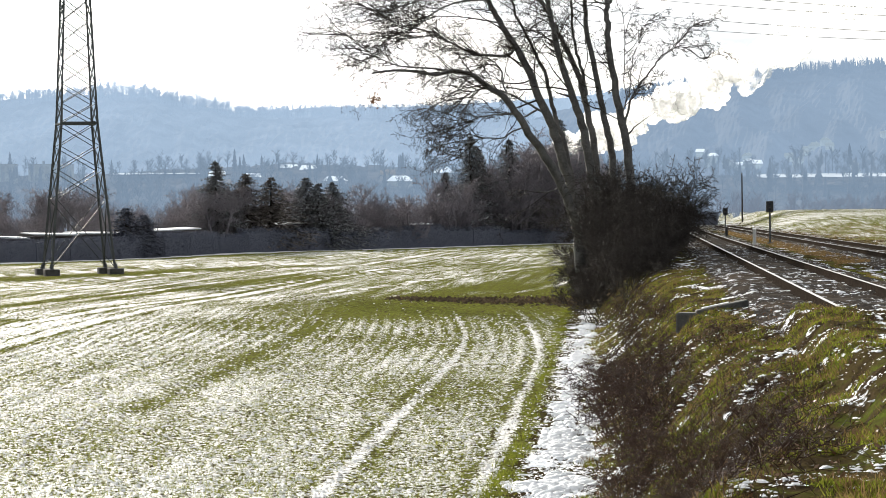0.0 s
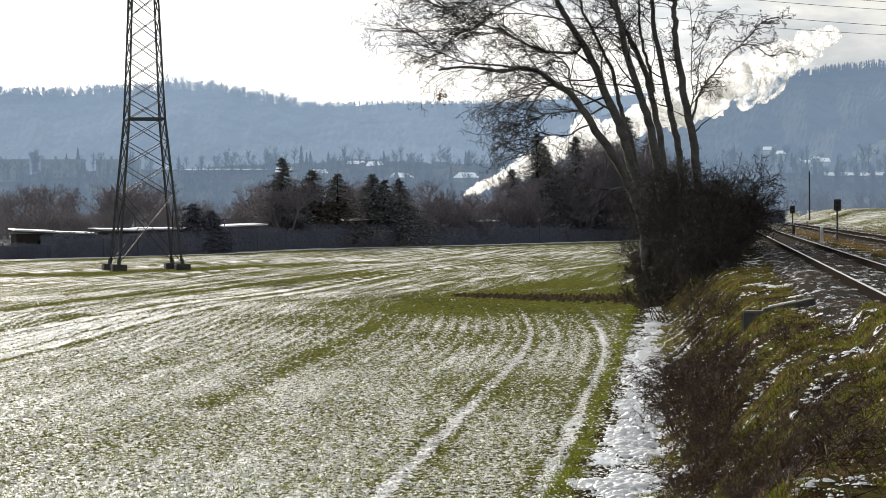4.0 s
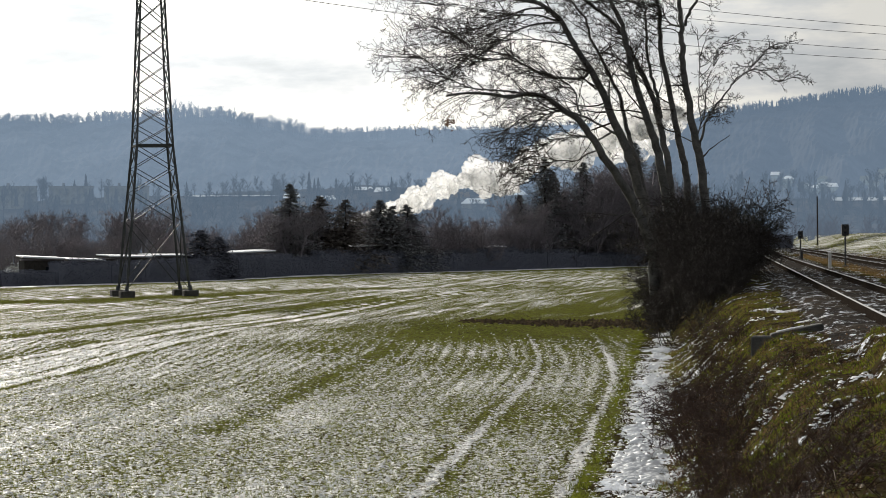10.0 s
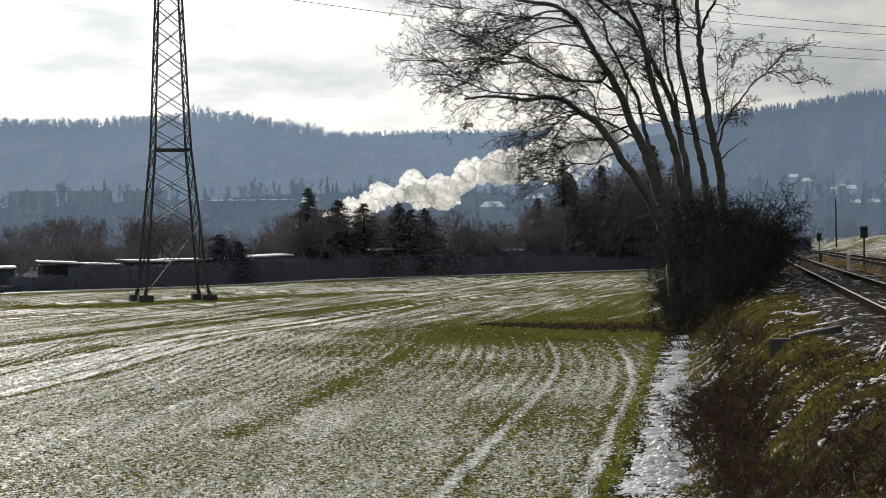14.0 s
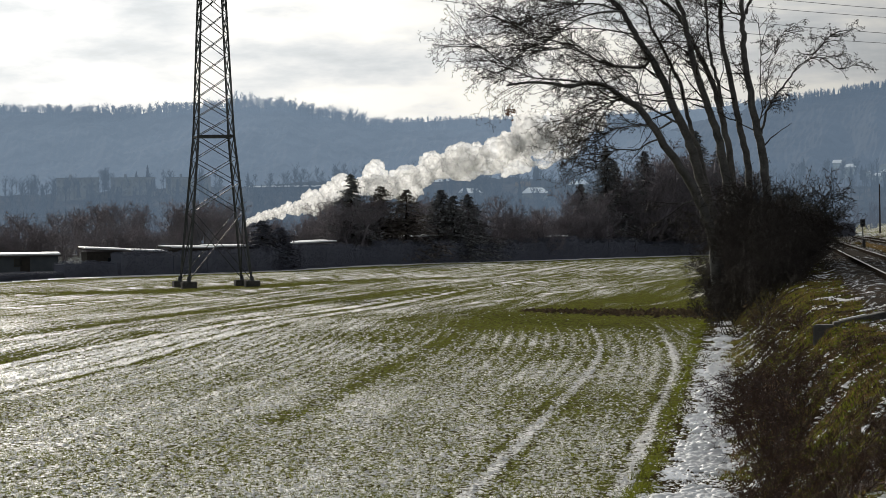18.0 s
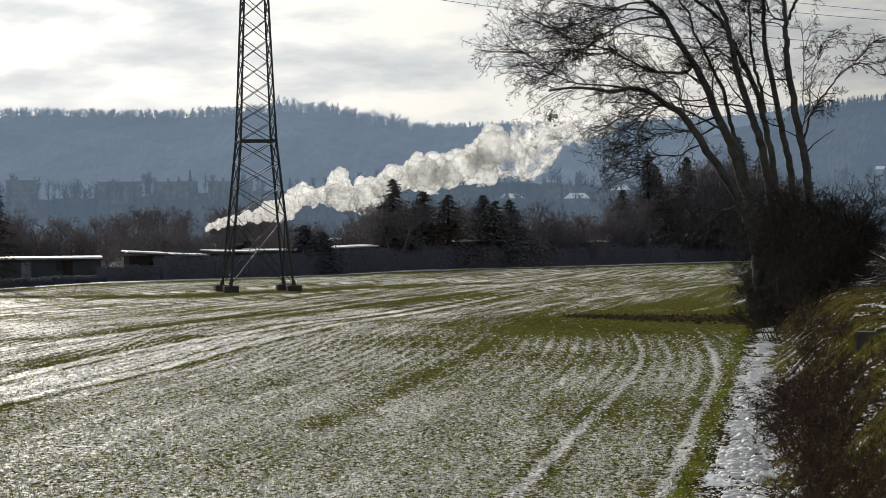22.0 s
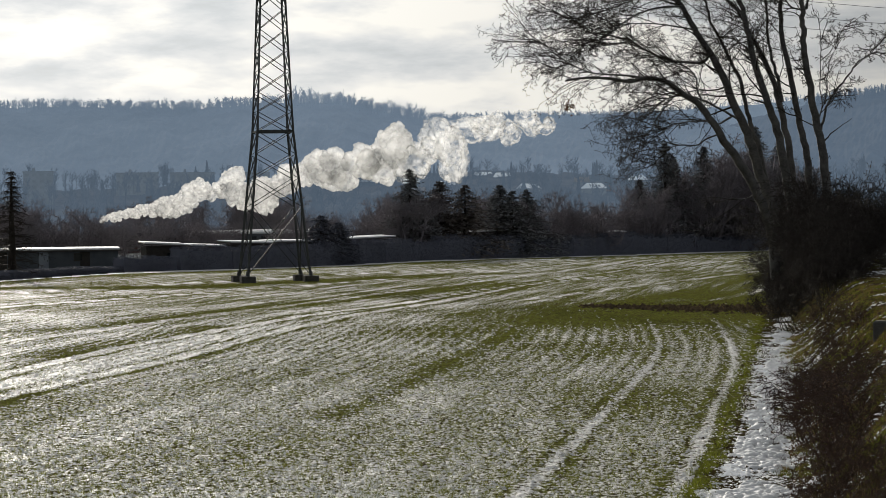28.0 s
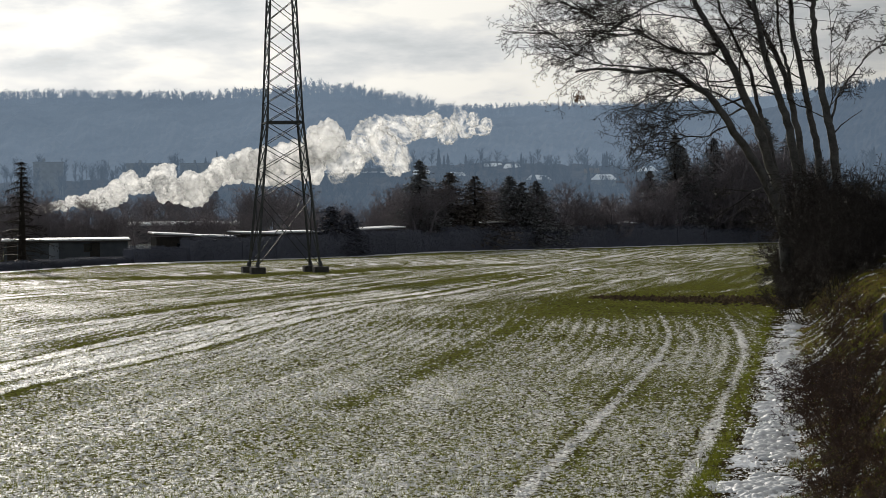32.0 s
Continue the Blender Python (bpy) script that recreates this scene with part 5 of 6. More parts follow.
def make_house(x, y, z, turn, wide, deep, high, ridge, floors, bays, label, flat=False, group="town houses", roof=None, wall=M_WALLFAR, pane=M_PANEFAR):
    """A far house or block with its storeys of windows."""
    h = thing("apartment_block" if flat else "town_house", label, "house", pose(x, y, z, 0, 0, turn), group)
    w, d = wide / 2, deep / 2
    part("wall", boxes((-w, w, -d, d, -4, high)), wall, h)
    if flat:
        part("roof", boxes((-w - 0.3, w + 0.3, -d - 0.3, d + 0.3, high, high + 0.5)), M_PANEFAR, h)
        part("chimney", boxes((-w * 0.4, -w * 0.4 + 1.2, -0.6, 0.6, high + 0.5, high + 2.2)), M_WALLFAR, h)
    else:
        bm = bmesh.new()
        vs = [bm.verts.new(p) for p in ((-w - 0.4, -d - 0.4, high), (w + 0.4, -d - 0.4, high), (w + 0.4, d + 0.4, high), (-w - 0.4, d + 0.4, high), (-w - 0.4, 0, high + ridge), (w + 0.4, 0, high + ridge))]
        for f in ((0, 1, 5, 4), (2, 3, 4, 5), (1, 2, 5), (3, 0, 4), (3, 2, 1, 0)):
            bm.faces.new([vs[i] for i in f])
        part("roof", bm, roof or M_ROOFDARK, h)
        part("chimney", boxes((w * 0.4, w * 0.4 + 0.7, -0.3, 0.4, high + ridge * 0.4, high + ridge + 0.8)), wall, h)
    for f in range(floors):
        for b in range(bays):
            cx = -w + wide * (b + 0.5) / bays
            cz = high * (f + 0.35) / floors
            part("window", boxes((cx - wide / bays * 0.28, cx + wide / bays * 0.28, -d - 0.06, -d - 0.01, cz, cz + high / floors * 0.45)), pane, h)


def valley_z(d):
    f = min(max((d - 760) / 690.0, 0), 1)
    return 30 * f ** 1.25


def make_town():
    rng = random.Random(33)
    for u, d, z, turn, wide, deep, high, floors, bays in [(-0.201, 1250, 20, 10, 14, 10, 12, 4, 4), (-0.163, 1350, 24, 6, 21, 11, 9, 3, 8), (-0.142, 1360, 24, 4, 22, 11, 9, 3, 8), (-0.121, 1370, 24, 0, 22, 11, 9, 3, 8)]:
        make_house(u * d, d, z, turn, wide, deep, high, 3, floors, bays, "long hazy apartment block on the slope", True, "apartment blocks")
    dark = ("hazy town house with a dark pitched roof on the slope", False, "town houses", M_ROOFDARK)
    white = ("hazy town house with a snowy roof and painted glint on the slope", False, "town houses", M_ROOFFAR)
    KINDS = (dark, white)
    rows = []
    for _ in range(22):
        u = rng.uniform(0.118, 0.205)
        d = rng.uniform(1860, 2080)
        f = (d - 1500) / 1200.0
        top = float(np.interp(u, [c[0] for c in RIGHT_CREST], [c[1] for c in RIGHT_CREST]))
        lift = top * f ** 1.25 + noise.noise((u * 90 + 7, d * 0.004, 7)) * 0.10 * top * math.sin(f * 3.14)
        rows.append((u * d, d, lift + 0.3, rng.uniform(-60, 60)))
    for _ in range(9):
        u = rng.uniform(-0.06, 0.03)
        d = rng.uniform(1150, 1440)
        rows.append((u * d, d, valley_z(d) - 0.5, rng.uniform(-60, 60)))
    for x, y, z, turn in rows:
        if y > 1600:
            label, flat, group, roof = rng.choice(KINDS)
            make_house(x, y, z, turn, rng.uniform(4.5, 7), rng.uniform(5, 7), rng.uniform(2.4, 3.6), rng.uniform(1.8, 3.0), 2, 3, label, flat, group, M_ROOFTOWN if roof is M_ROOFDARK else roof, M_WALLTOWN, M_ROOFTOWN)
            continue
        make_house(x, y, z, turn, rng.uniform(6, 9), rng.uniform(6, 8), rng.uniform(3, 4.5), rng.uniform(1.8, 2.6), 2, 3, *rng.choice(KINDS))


make_town()


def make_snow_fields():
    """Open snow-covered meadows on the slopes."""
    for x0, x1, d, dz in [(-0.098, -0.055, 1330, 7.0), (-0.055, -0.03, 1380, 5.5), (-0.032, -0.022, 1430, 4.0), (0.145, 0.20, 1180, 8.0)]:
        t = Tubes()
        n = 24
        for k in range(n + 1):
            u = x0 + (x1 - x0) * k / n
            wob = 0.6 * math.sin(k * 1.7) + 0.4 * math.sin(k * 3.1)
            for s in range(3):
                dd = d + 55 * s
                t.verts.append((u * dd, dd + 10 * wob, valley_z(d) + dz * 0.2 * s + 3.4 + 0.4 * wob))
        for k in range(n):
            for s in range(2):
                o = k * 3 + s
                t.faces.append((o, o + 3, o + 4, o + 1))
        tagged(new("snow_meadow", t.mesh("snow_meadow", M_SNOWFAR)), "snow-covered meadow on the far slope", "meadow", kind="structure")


make_snow_fields()

# ---- the train and its steam ----
LINE_Y = 420.0
SPEED = 3.27
HEAD_X = 17.1


def bogie(parent, x):
    b = part("bogie", boxes((x - 1.2, x + 1.2, -1.0, 1.0, 0.45, 0.85), bevel=0.04), M_BLACK, parent)
    for dx in (-0.85, 0.85):
        for y in (-0.75, 0.75):
            part("wheel", rod(bmesh.new(), (x + dx, y - 0.07, 0.46), (x + dx, y + 0.07, 0.46), 0.46, sides=16), M_RUST, b)


def make_locomotive():
    """A steam engine that runs towards -x; its chimney stands at x = 0."""
    e = thing("steam_locomotive", "black steam locomotive half hidden behind the garden trees", "locomotive")
    part("frame_plate", boxes((-1.6, 9.2, -1.2, 1.2, 0.9, 1.2), bevel=0.03), M_BLACK, e)
    part("boiler", rod(bmesh.new(), (-1.2, 0, 2.35), (6.2, 0, 2.35), 0.85, 0.9, 20), M_BLACK, e, smooth=True)
    part("chimney", rod(bmesh.new(), (0, 0, 3.1), (0, 0, 3.95), 0.28, 0.36, 14), M_BLACK, e)
    part("dome", rod(bmesh.new(), (2.6, 0, 3.1), (2.6, 0, 3.75), 0.45, 0.3, 14), M_BLACK, e)
    part("cab", boxes((6.2, 8.4, -1.4, 1.4, 1.2, 3.5), bevel=0.05), M_BLACK, e)
    part("cab_roof", boxes((6.0, 8.8, -1.5, 1.5, 3.5, 3.65), bevel=0.06), M_BLACK, e)
    part("tender", boxes((9.4, 15.0, -1.4, 1.4, 1.0, 3.0), bevel=0.06), M_BLACK, e)
    for k, x in enumerate((0.6, 2.3, 4.0, 5.7)):
        for y in (-0.75, 0.75):
            part("driving_wheel", rod(bmesh.new(), (x, y - 0.07, 0.72), (x, y + 0.07, 0.72), 0.70, sides=20), M_RED, e)
    for x in (10.3, 12.0, 13.8):
        for y in (-0.75, 0.75):
            part("tender_wheel", rod(bmesh.new(), (x, y - 0.07, 0.5), (x, y + 0.07, 0.5), 0.5, sides=16), M_RED, e)
    return e


def make_coach():
    c = thing("railway_coach", "dark railway coach with a pale snowy roof behind the trees", "railway coach", group="coaches")
    part("body", boxes((0, 17.6, -1.45, 1.45, 1.0, 3.5), bevel=0.05), M_COACH, c)
    roof = bmesh.new()
    rod(roof, (-0.1, 0, 0), (17.7, 0, 0), 1.52, sides=20)
    bmesh.ops.transform(roof, matrix=Matrix.Translation((0, 0, 3.48)) @ Matrix.Diagonal((1, 1, 0.36, 1)), verts=roof.verts[:])
    part("roof", roof, M_ICE, c, "pale roof with snow")
    for k in range(9):
        w = part("window", boxes((1.1 + 1.75 * k, 2.2 + 1.75 * k, -1.49, -1.45, 2.1, 3.0), bevel=0.01), M_STEEL, c)
        part("pane", boxes((1.17 + 1.75 * k, 2.13 + 1.75 * k, -1.50, -1.49, 2.17, 2.93)), M_GLASS, w)
    bogie(c, 2.6)
    bogie(c, 15.0)
    return c


engine = make_locomotive()
coach = make_coach()
TRAIN = [(engine, 0.0)] + [(coach if k == 0 else copy_thing(coach, pose(0, 0, 0)), 16.0 + 18.4 * k) for k in range(1)]

PLUME_S = [0, 4.5, 9, 18, 27, 36, 45, 54, 61, 72]
PLUME_C = [0, 1.1, 2.5, 4.5, 6.4, 8.0, 10.0, 12.0, 14.0, 15.2]
PLUME_R = [0.42, 0.9, 1.4, 2.2, 2.9, 3.5, 3.8, 3.2, 2.4, 1.8]


def puff_mesh(seed, mat):
    """A billowing cauliflower lump of steam of about one metre radius: round lobes on round lobes."""
    rng = np.random.RandomState(seed)
    bm = bmesh.new()
    bmesh.ops.create_icosphere(bm, subdivisions=5, radius=1.0)
    ways = np.array([v.co[:] for v in bm.verts])
    ways /= np.linalg.norm(ways, axis=1)[:, None]
    reach = np.full(len(ways), 0.55)
    for count, far, lo, hi in ((16, 0.50, 0.30, 0.46), (70, 0.74, 0.12, 0.24), (260, 0.86, 0.05, 0.11)):
        c = rng.normal(size=(count, 3))
        c /= np.linalg.norm(c, axis=1)[:, None]
        if far > 0.6:
            near = np.argmax(ways @ c.T, axis=0)
            c *= (reach[near] * rng.uniform(0.88, 1.0, count))[:, None]
        else:
            c *= (far * rng.uniform(0.7, 1.2, count))[:, None]
        r = rng.uniform(lo, hi, count)
        along = ways @ c.T
        inside = along ** 2 - (c ** 2).sum(1) + r ** 2
        out = np.where((inside > 0) & (along > 0), along + np.sqrt(np.maximum(inside, 0)), 0)
        reach = np.maximum(reach, out.max(1))
    for v, w, d in zip(bm.verts, ways, reach):
        v.co = w * d
    me = bpy.data.meshes.new("puff")
    bm.to_mesh(me)
    bm.free()
    me.materials.append(mat)
    me.shade_smooth()
    return me


def make_plume():
    plume = thing("steam_plume", "billowing white steam plume trailing from the hidden locomotive", "steam")
    tagged(plume, kind="stuff")
    dense = [puff_mesh(k + 1, M_STEAM) for k in range(6)]
    thin = [puff_mesh(k + 20, M_WISP) for k in range(3)]
    rng = random.Random(77)
    puffs = []
    s = 0.2
    while s < 76:
        r = float(np.interp(s, PLUME_S, PLUME_R)) * (1 + 0.16 * math.sin(s * 0.55 + 1) + 0.10 * math.sin(s * 1.3))
        tail = s > 52 or (s > 46 and rng.random() < 0.35)
        wide = s > 16 and not tail
        for _ in range(2 if wide else 1):
            a, q = rng.uniform(0, 6.283), rng.random() ** 0.5 * (0.8 if tail else (0.7 if wide else 0.38)) * r
            size = r * (rng.uniform(0.6, 1.15) if tail else (rng.uniform(0.55, 0.92) if wide else rng.uniform(0.78, 1.22)))
            ob = put("puff", (thin if tail else dense)[rng.randrange(3 if tail else 6)], plume)
            ob.scale = (size * (rng.uniform(0.9, 1.9) if tail else 1), size, size)
            spin = Vector((rng.gauss(0, 1), rng.gauss(0, 1), rng.gauss(0, 1))).normalized()
            off = Vector((rng.gauss(0, 0.15) * r, math.cos(a) * q, math.sin(a) * q + 0.34 * r * math.sin(s * 0.42 + 0.6)))
            puffs.append((ob, s, off, spin, rng.uniform(3, 8), rng.uniform(0, 6.28)))
        s += r * (0.8 if tail else rng.uniform(0.56, 0.82))
    return plume, puffs


plume, PUFFS = make_plume()

# ---- blades of crop and grass ----


def blades(name, mat, x, y, tall, wide, seed, label, category, lift=-0.01):
    """Single blades as thin triangles, bent a little."""
    rng = np.random.RandomState(seed)
    n = len(x)
    z = land(x, y) + lift
    a = rng.uniform(0, 6.283, n)
    lean = rng.uniform(0.2, 0.9, n) * tall
    b = rng.uniform(0, 6.283, n)
    base = np.stack([x, y, z], -1)
    side = np.stack([np.cos(a) * wide, np.sin(a) * wide, np.zeros(n)], -1)
    top = base + np.stack([np.cos(b) * lean, np.sin(b) * lean, tall * rng.uniform(0.6, 1.1, n)], -1)
    verts = np.stack([base - side, base + side, top], 1).reshape(-1, 3)
    me = bpy.data.meshes.new(name)
    me.vertices.add(n * 3)
    me.vertices.foreach_set("co", verts.ravel())
    me.loops.add(n * 3)
    me.loops.foreach_set("vertex_index", np.arange(n * 3, dtype=np.int32))
    me.polygons.add(n)
    me.polygons.foreach_set("loop_start", np.arange(0, n * 3, 3, dtype=np.int32))
    me.update(calc_edges=True)
    me.materials.append(mat)
    tagged(new(name, me), label, category, kind="stuff")


def patchy(x, y, scale, seed):
    return np.array([noise.noise((a * scale, b * scale, seed)) for a, b in zip(x.tolist(), y.tolist())])


def make_crop():
    rng = np.random.RandomState(3)
    n = 80000
    r = 26 + 160 * rng.random(n) ** 1.6
    a = np.radians(rng.uniform(-14, 8, n))
    x, y = r * np.sin(a), r * np.cos(a)
    keep = (x < bank_foot(y) - 1.0)
    for w in WHEELS[:2]:
        keep &= near_line(x, y, w) > 0.22
    x, y = x[keep], y[keep]
    x, y = np.repeat(x, 3) + rng.normal(0, 0.03, len(x) * 3), np.repeat(y, 3) + rng.normal(0, 0.03, len(y) * 3)
    blades("young_cereal", M_CROP, x, y, 0.07, 0.005, 4, "thin rows of young green winter cereal in the snow", "crop")


def make_verge_grass():
    rng = np.random.RandomState(9)
    y = 13 + 70 * rng.random(64000) ** 1.5
    foot, rail = bank_foot(y), rail_x(y)
    x = foot - 0.25 + rng.uniform(0.0, 1.0, len(y)) * (rail - foot + 3.2)
    patch = patchy(x, y * 0.45, 0.8, 8.0) + patchy(x, y * 0.5, 2.6, 2.0) * 0.5 - 0.9 * patchy(x, y * 0.5, 0.95, 14.0)
    keep = (patch > 0.0) & ((np.abs(x - rail - GAUGE / 2) > 2.0) | (y < 38))
    keep &= x < rail + 3.5
    x, y, patch = x[keep], y[keep], patch[keep]
    for name, mat, sel, tall, label in (("verge_grass", M_GRASS, rng.random(len(x)) < 0.9, 0.055, "short backlit green grass on the railway bank"), ("dead_grass", M_STRAW, rng.random(len(x)) < 0.22, 0.10, "dry straw-coloured grass on the railway bank")):
        xs, ys = np.repeat(x[sel], 7), np.repeat(y[sel], 7)
        xs, ys = xs + rng.normal(0, 0.05, len(xs)), ys + rng.normal(0, 0.05, len(ys))
        blades(name, mat, xs, ys, tall, 0.006, 10, label, "grass")
    y = 25 + 75 * rng.random(1500) ** 1.3
    x = bank_foot(y) - 1.08 - 0.3 * smooth(45, 30, y) + rng.normal(0, 0.10, len(y))
    thick = patchy(x, y, 0.5, 5.0) + patchy(x, y, 1.9, 6.0) > -0.15
    x, y = x[thick], y[thick]
    xs, ys = np.repeat(x, 5) + rng.normal(0, 0.05, len(x) * 5), np.repeat(y, 5) + rng.normal(0, 0.05, len(x) * 5)
    blades("edge_grass", M_GRASS, xs, ys, 0.09, 0.006, 14, "dark green grass along the edge of the field", "grass")
    # dry grass between and beside the tracks
    y = 85 + 160 * rng.random(16000) ** 1.3
    off = np.where(rng.random(len(y)) < 0.45, rng.uniform(3.3, 4.3, len(y)), rng.uniform(8.6, 16, len(y)))
    blades("trackside_grass", M_STRAW, rail_x(y) + off, y, 0.11, 0.014, 12, "dry brown grass between and beside the tracks", "grass")


def clods(name, mat, x, y, size, seed, label, category, flat=0.55):
    """Small uneven lumps on the ground, four-sided and skewed."""
    rng = np.random.RandomState(seed)
    n = len(x)
    z = land(x, y) - 0.006
    turn = rng.uniform(0, 1.571, n)
    base = np.stack([x, y, z], -1)
    corners = []
    for k in range(4):
        r = size * rng.uniform(0.6, 1.25, n)
        corners.append(base + np.stack([np.cos(turn + k * 1.5708) * r, np.sin(turn + k * 1.5708) * r, np.zeros(n)], -1))
    top = base + np.stack([rng.normal(0, 0.35, n) * size, rng.normal(0, 0.35, n) * size, size * flat * rng.uniform(0.5, 1.4, n)], -1)
    verts = np.stack(corners + [top], 1).reshape(-1, 3)
    o = np.arange(n)[:, None] * 5
    tris = np.stack([o + np.array([[k, (k + 1) % 4, 4]]) for k in range(4)], 1).reshape(-1, 3)
    me = bpy.data.meshes.new(name)
    me.vertices.add(n * 5)
    me.vertices.foreach_set("co", verts.ravel())
    me.loops.add(tris.size)
    me.loops.foreach_set("vertex_index", tris.ravel().astype(np.int32))
    me.polygons.add(len(tris))
    me.polygons.foreach_set("loop_start", np.arange(0, tris.size, 3, dtype=np.int32))
    me.update(calc_edges=True)
    me.materials.append(mat)
    tagged(new(name, me), label, category, kind="stuff")


def domes(name, mat, x, y, wide, high, seed, label, category):
    """Rounded lumps of trodden snow, longer than broad, each with two rings and a crown."""
    rng = np.random.RandomState(seed)
    n, sides = len(x), 8
    base = np.stack([x, y, land(x, y) - 0.012], -1)
    turn, long = rng.uniform(0, 6.283, n), rng.uniform(1.0, 1.9, n)
    rows = []
    for scale, rise in ((1.0, 0.0), (0.72, 0.72)):
        for k in range(sides):
            a = 6.2832 * k / sides
            r = wide * scale * rng.uniform(0.72, 1.25, n)
            u, v = np.cos(a) * r * long, np.sin(a) * r
            rows.append(base + np.stack([u * np.cos(turn) - v * np.sin(turn), u * np.sin(turn) + v * np.cos(turn), high * rise * rng.uniform(0.6, 1.25, n)], -1))
    rows.append(base + np.stack([rng.normal(0, 0.15, n) * wide, rng.normal(0, 0.15, n) * wide, high * rng.uniform(0.9, 1.2, n)], -1))
    verts = np.stack(rows, 1).reshape(-1, 3)
    tris = []
    for k in range(sides):
        j = (k + 1) % sides
        tris += [(k, j, sides + j), (k, sides + j, sides + k), (sides + k, sides + j, 2 * sides)]
    tris = (np.arange(n)[:, None, None] * (2 * sides + 1) + np.array(tris)[None]).reshape(-1, 3)
    me = bpy.data.meshes.new(name)
    me.vertices.add(len(verts))
    me.vertices.foreach_set("co", verts.ravel())
    me.loops.add(tris.size)
    me.loops.foreach_set("vertex_index", tris.ravel().astype(np.int32))
    me.polygons.add(len(tris))
    me.polygons.foreach_set("loop_start", np.arange(0, tris.size, 3, dtype=np.int32))
    me.update(calc_edges=True)
    me.materials.append(mat)
    me.shade_smooth()
    tagged(new(name, me), label, category, kind="stuff")


def make_clods():
    rng = np.random.RandomState(5)
    n = 300000
    r = 26 + 185 * rng.random(n) ** 1.9
    a = np.radians(rng.uniform(-14, 9, n))
    x, y = r * np.sin(a), r * np.cos(a)
    on_field = x < bank_foot(y) - 1.0
    snow = snow_cover(x, y)
    # the crumbs lie along the drilled rows, which swing round at the headland
    drill = 0.72 + 0.12 * (1 - smooth(76, 112, y)) * np.sin(near_line(x, y, WHEELS[0]) * 6.2832 / 0.42)
    white = on_field & (rng.random(n) < np.clip((snow - 0.28) * 2.4, 0.03, 1.0) * drill)
    size = rng.uniform(0.02, 0.055, n) * np.clip(0.7 + 0.006 * r, 0.8, 1.2)
    white &= rng.random(n) < 1 - smooth(80, 125, r)
    clods("snow_crumbs", M_CRUMB, x[white], y[white], size[white], 6, "crumbs of snow lying between the young crop", "snow")
    brown = on_field & ~white & (rng.random(n) < 0.05)
    clods("soil_clods", M_SOIL, x[brown], y[brown], size[brown], 7, "dark clods of soil between the young crop", "soil")
    # the trodden strip between crop and bank
    y = 25 + 75 * rng.random(30000) ** 1.4
    x = bank_foot(y) + rng.normal(-0.32, 0.36, len(y)) - 0.2 * smooth(45, 30, y) * rng.random(len(y))
    fade = rng.random(len(y)) > smooth(55, 98, y + 6 * np.sin(x * 2.3))
    x, y = x[fade], y[fade]
    size = rng.uniform(0.012, 0.045, len(y)) * rng.uniform(0.6, 1.3, len(y))
    dark = patchy(x, y, 2.2, 3.0) + rng.normal(0, 0.1, len(y)) > 0.38
    clods("lumpy_snow", M_SNOW, x[~dark], y[~dark], size[~dark], 8, "lumpy trodden snow along the field edge", "snow", 0.5)
    clods("edge_soil", M_SOIL, x[dark], y[dark], size[dark], 9, "dark soil showing through the trodden snow", "soil", 0.7)
    # larger trodden lumps with gaps between them
    y = 27 + 75 * rng.random(26000) ** 1.35
    broad = np.interp(y, [27, 34, 43, 55, 75, 96], [1.25, 1.1, 0.87, 0.65, 0.55, 0.7])
    side = rng.random(len(y)) * 1.25 - 0.12
    x = bank_foot(y) + 0.02 - broad * side
    lie = patchy(x, y * 0.3, 1.6, 9.0) + 0.7 * patchy(x, y * 0.45, 4.0, 19.0) - 0.5 * smooth(0.75, 1.1, side) - 0.4 * smooth(0.12, -0.1, side)
    keep = (lie + rng.normal(0, 0.08, len(y)) > 0.06 + 0.30 * smooth(58, 100, y))
    x, y = x[keep], y[keep]
    wide = 0.014 + 0.030 * rng.exponential(1.0, len(y)).clip(0, 2.6)
    domes("snow_lumps", M_SNOW, x, y, wide, wide * rng.uniform(0.4, 0.9, len(y)), 21, "rounded lumps of trodden snow along the field edge", "snow")
    # patches of snow left on the upper bank
    y = 12 + 60 * rng.random(38000) ** 1.3
    x = bank_foot(y) + 0.5 + rng.random(len(y)) * (rail_x(y) + 1.0 - bank_foot(y))
    keep = (patchy(x, y * 0.5, 0.95, 14.0) + 0.5 * patchy(x, y * 0.6, 2.6, 15.0) + 0.10 * smooth(1.6, 3.0, x - bank_foot(y)) > 0.45 - 0.14 * smooth(26, 18, y)) & (rng.random(len(y)) < 0.6) & (np.abs(x - rail_x(y)) > 0.3) & (np.hypot(x - 6.2, (y - 47.5) * 0.3) > 1.2)
    x, y = x[keep], y[keep]
    wide = rng.uniform(0.015, 0.06, len(y)) * np.clip(y / 30, 0.4, 1.0)
    domes("bank_snow_lumps", M_SNOW, x, y, wide, wide * rng.uniform(0.3, 0.6, len(y)), 22, "thin lumpy patches of snow on the grassy bank", "snow")
    # dark ridge of earth standing in for shadow where rows end under the tree
    f = rng.random(3400)
    x = 0.8 + 9.6 * f + rng.normal(0, 0.25, len(f))
    y = np.interp(f, [0, 0.5, 1], [115.5, 110.8, 108.5]) + rng.normal(0, 2.0, len(f)) * (0.45 + 1.0 * f)
    keep = rng.random(len(f)) < 0.25 + 0.75 * f
    x, y = x[keep], y[keep]
    clods("headland_earth", M_SOIL, x, y, rng.uniform(0.05, 0.14, len(y)), 23, "dark earth and weeds standing in for shadow where the rows end", "soil", 0.9)
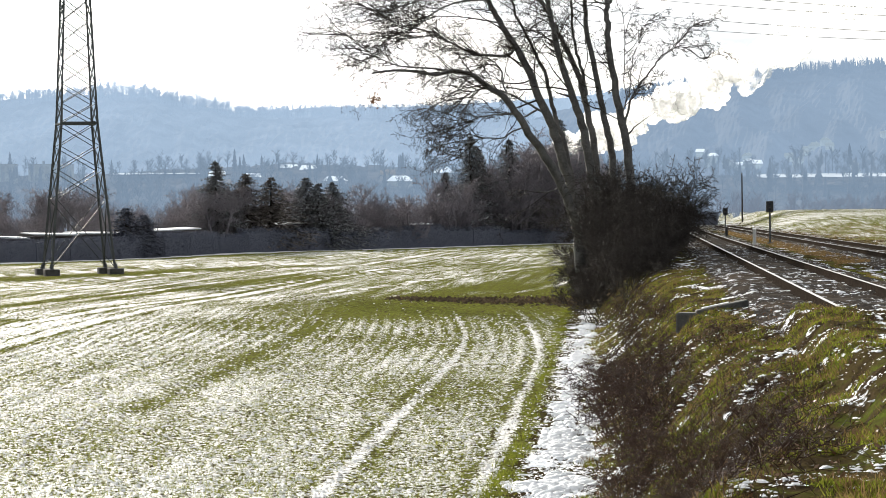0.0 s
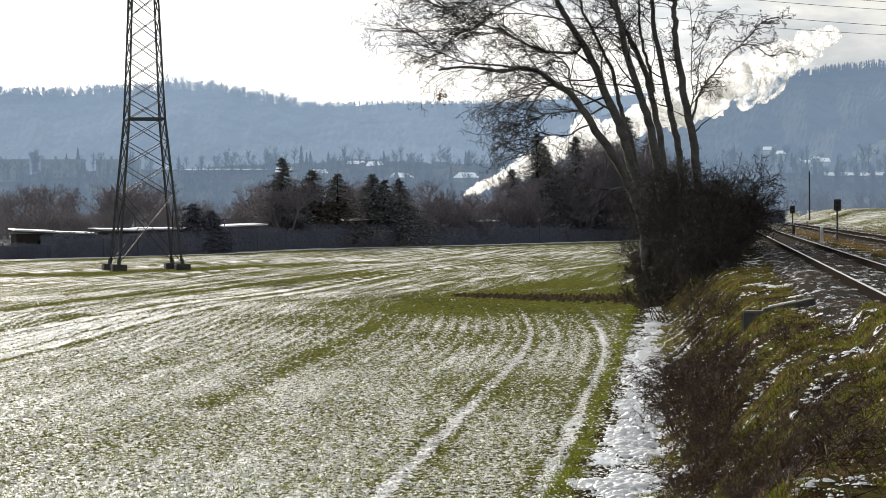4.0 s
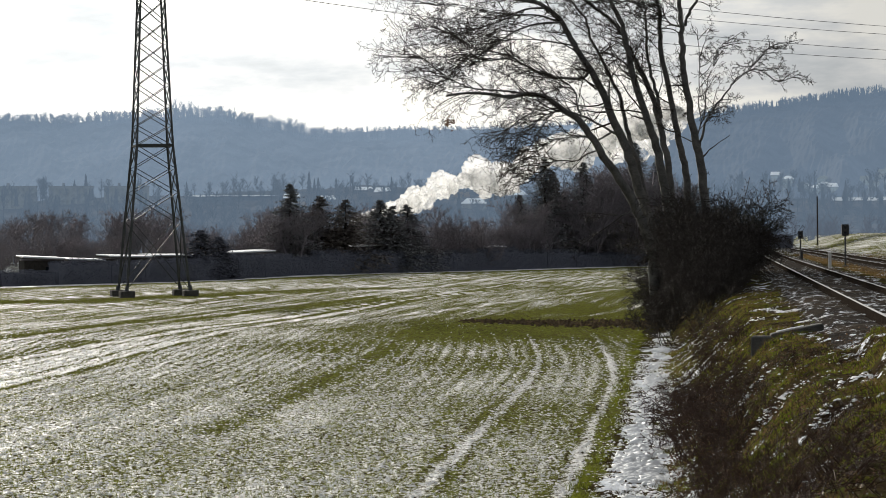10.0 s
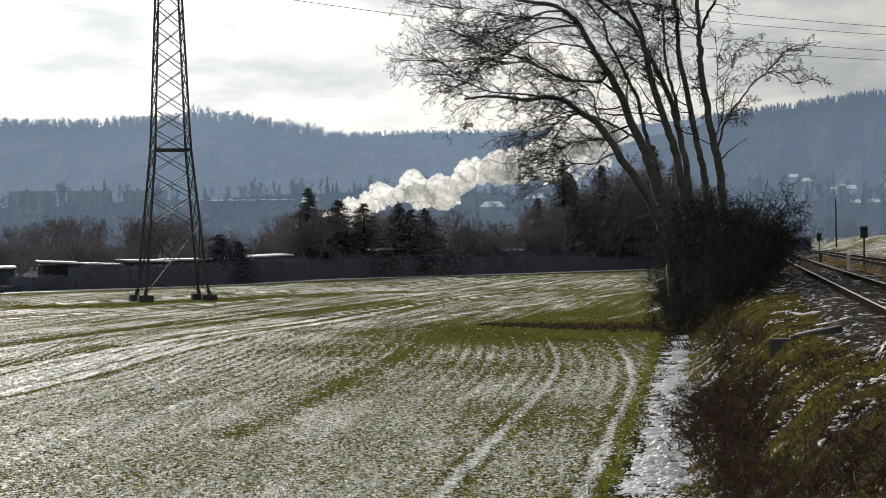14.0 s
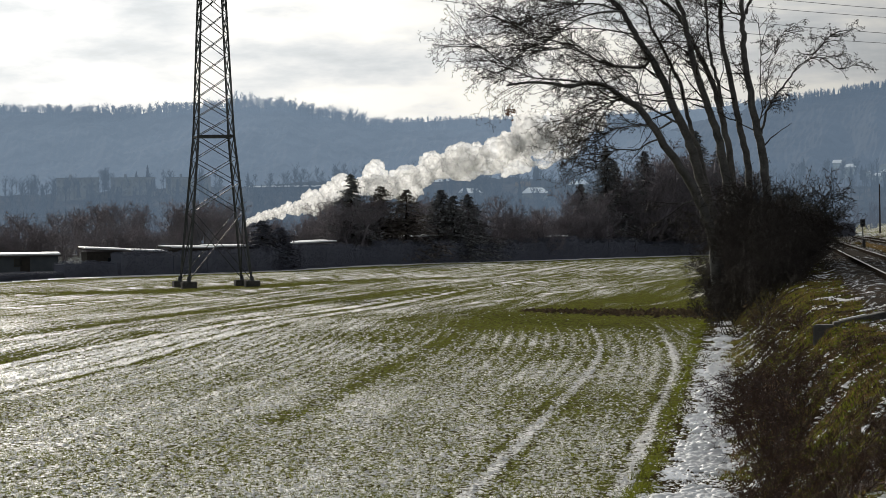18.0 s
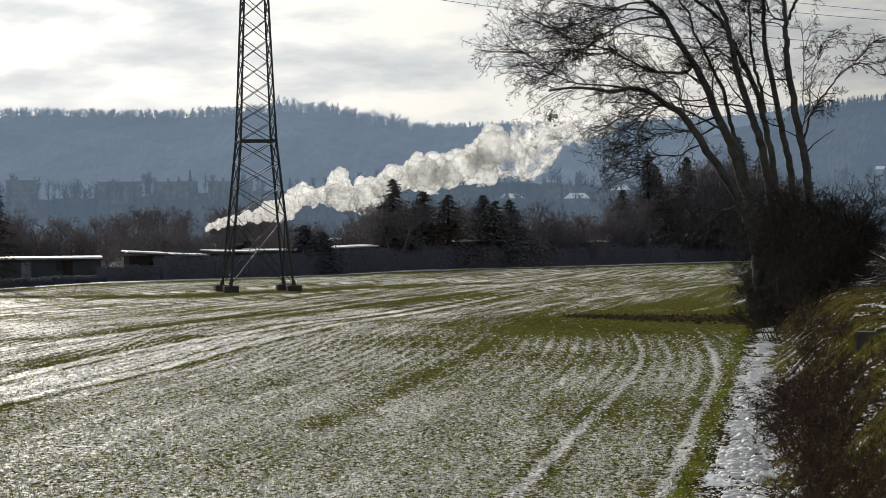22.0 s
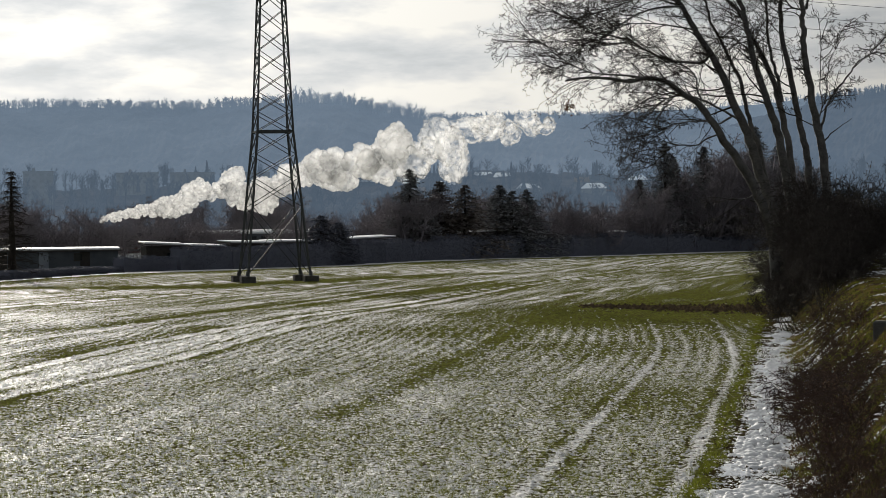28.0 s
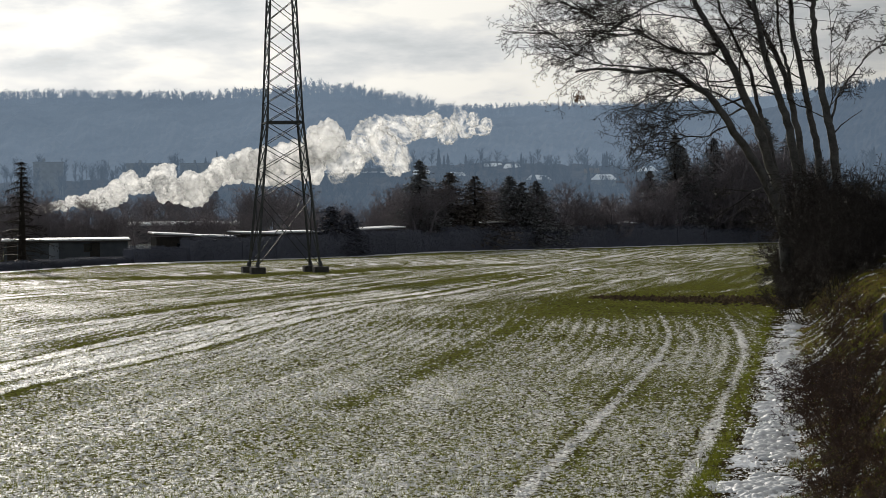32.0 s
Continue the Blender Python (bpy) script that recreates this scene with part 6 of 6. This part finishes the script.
    blades("headland_weeds", M_STRAW, x + rng.normal(0, 0.12, len(x)), y + rng.normal(0, 0.12, len(y)), 0.10, 0.010, 24, "dry brown weeds along the end of the rows", "grass")
    # rough bank
    y = 13 + 75 * rng.random(46000) ** 1.5
    foot, rail = bank_foot(y), rail_x(y)
    x = foot + rng.random(len(y)) * (rail + 2.5 - foot)
    keep = (np.abs(x - rail - GAUGE / 2) > 1.9) | (y < 38)
    x, y = x[keep], y[keep]
    size = rng.uniform(0.012, 0.05, len(y)) * np.clip(y / 42, 0.35, 1.2)
    white = patchy(x, y * 0.5, 0.95, 14.0) + 0.45 * patchy(x, y * 0.5, 2.6, 1.0) + rng.normal(0, 0.10, len(y)) > 0.20
    clods("bank_snow", M_SNOW, x[white], y[white], size[white], 10, "patches of lumpy snow on the grassy bank", "snow", 0.4)
    clods("bank_soil", M_SOIL, x[~white], y[~white], size[~white], 11, "dark earth and dead leaves on the bank", "soil", 0.7)


def make_litter():
    rng = random.Random(41)
    t = Tubes()
    for _ in range(9000):
        y = 13 + 31 * rng.random() ** 1.3
        x = float(bank_foot(y)) + abs(rng.gauss(1.0, 1.0))
        t.leaf((x, y, float(land(x, y)) + rng.uniform(0.0, 0.07)), rng.uniform(0.012, 0.032), rng)
    tagged(new("dead_leaves", t.mesh("dead_leaves", M_DRYLEAF, False)), "withered brown leaves lying among the brambles", "leaves", kind="stuff")


make_litter()
make_crop()
make_clods()
make_verge_grass()

# ---- what moves ----


def motions():
    ground = -0.5
    for car, back in TRAIN:
        walk(car, [(t, pose(HEAD_X + back - SPEED * t, LINE_Y, ground)) for t in (0, 16, 32)])
    walk(plume, [(t, pose(HEAD_X - SPEED * t, LINE_Y, 5.05)) for t in (0, 16, 32)])
    for ob, s0, off, spin, rate, ph in PUFFS:
        rows = []
        for t in range(0, 33, 4):
            s = s0 * math.exp(0.003 * (t - 16))
            tail = float(np.interp(t, [0, 6, 13, 18, 25, 32], [1.0, 0.4, 0.3, 0.35, 0.8, 0.85]))
            s = s if s < 45 else 45 + (s - 45) * tail
            back = s * float(np.interp(t, [0, 8], [0.92, 1.0]))
            high = float(np.interp(t, [0, 6, 13, 18, 24, 32], [2.05, 1.7, 1.35, 1.27, 1.06, 0.88]))
            r = float(np.interp(s, PLUME_S, PLUME_R))
            sway = 0.10 * r
            at = Vector((back, 0, float(np.interp(s, PLUME_S, PLUME_C)) * high + float(np.interp(t, [0, 9, 15], [1.4, 1.3, 0.0])))) + off + Vector((math.sin(t * 0.4 + ph), 0, math.cos(t * 0.33 + ph))) * sway
            rows.append((t, Matrix.Translation(at) @ Matrix.Rotation(radians(rate) * t + ph, 4, spin)))
        walk(ob, rows)


motions()
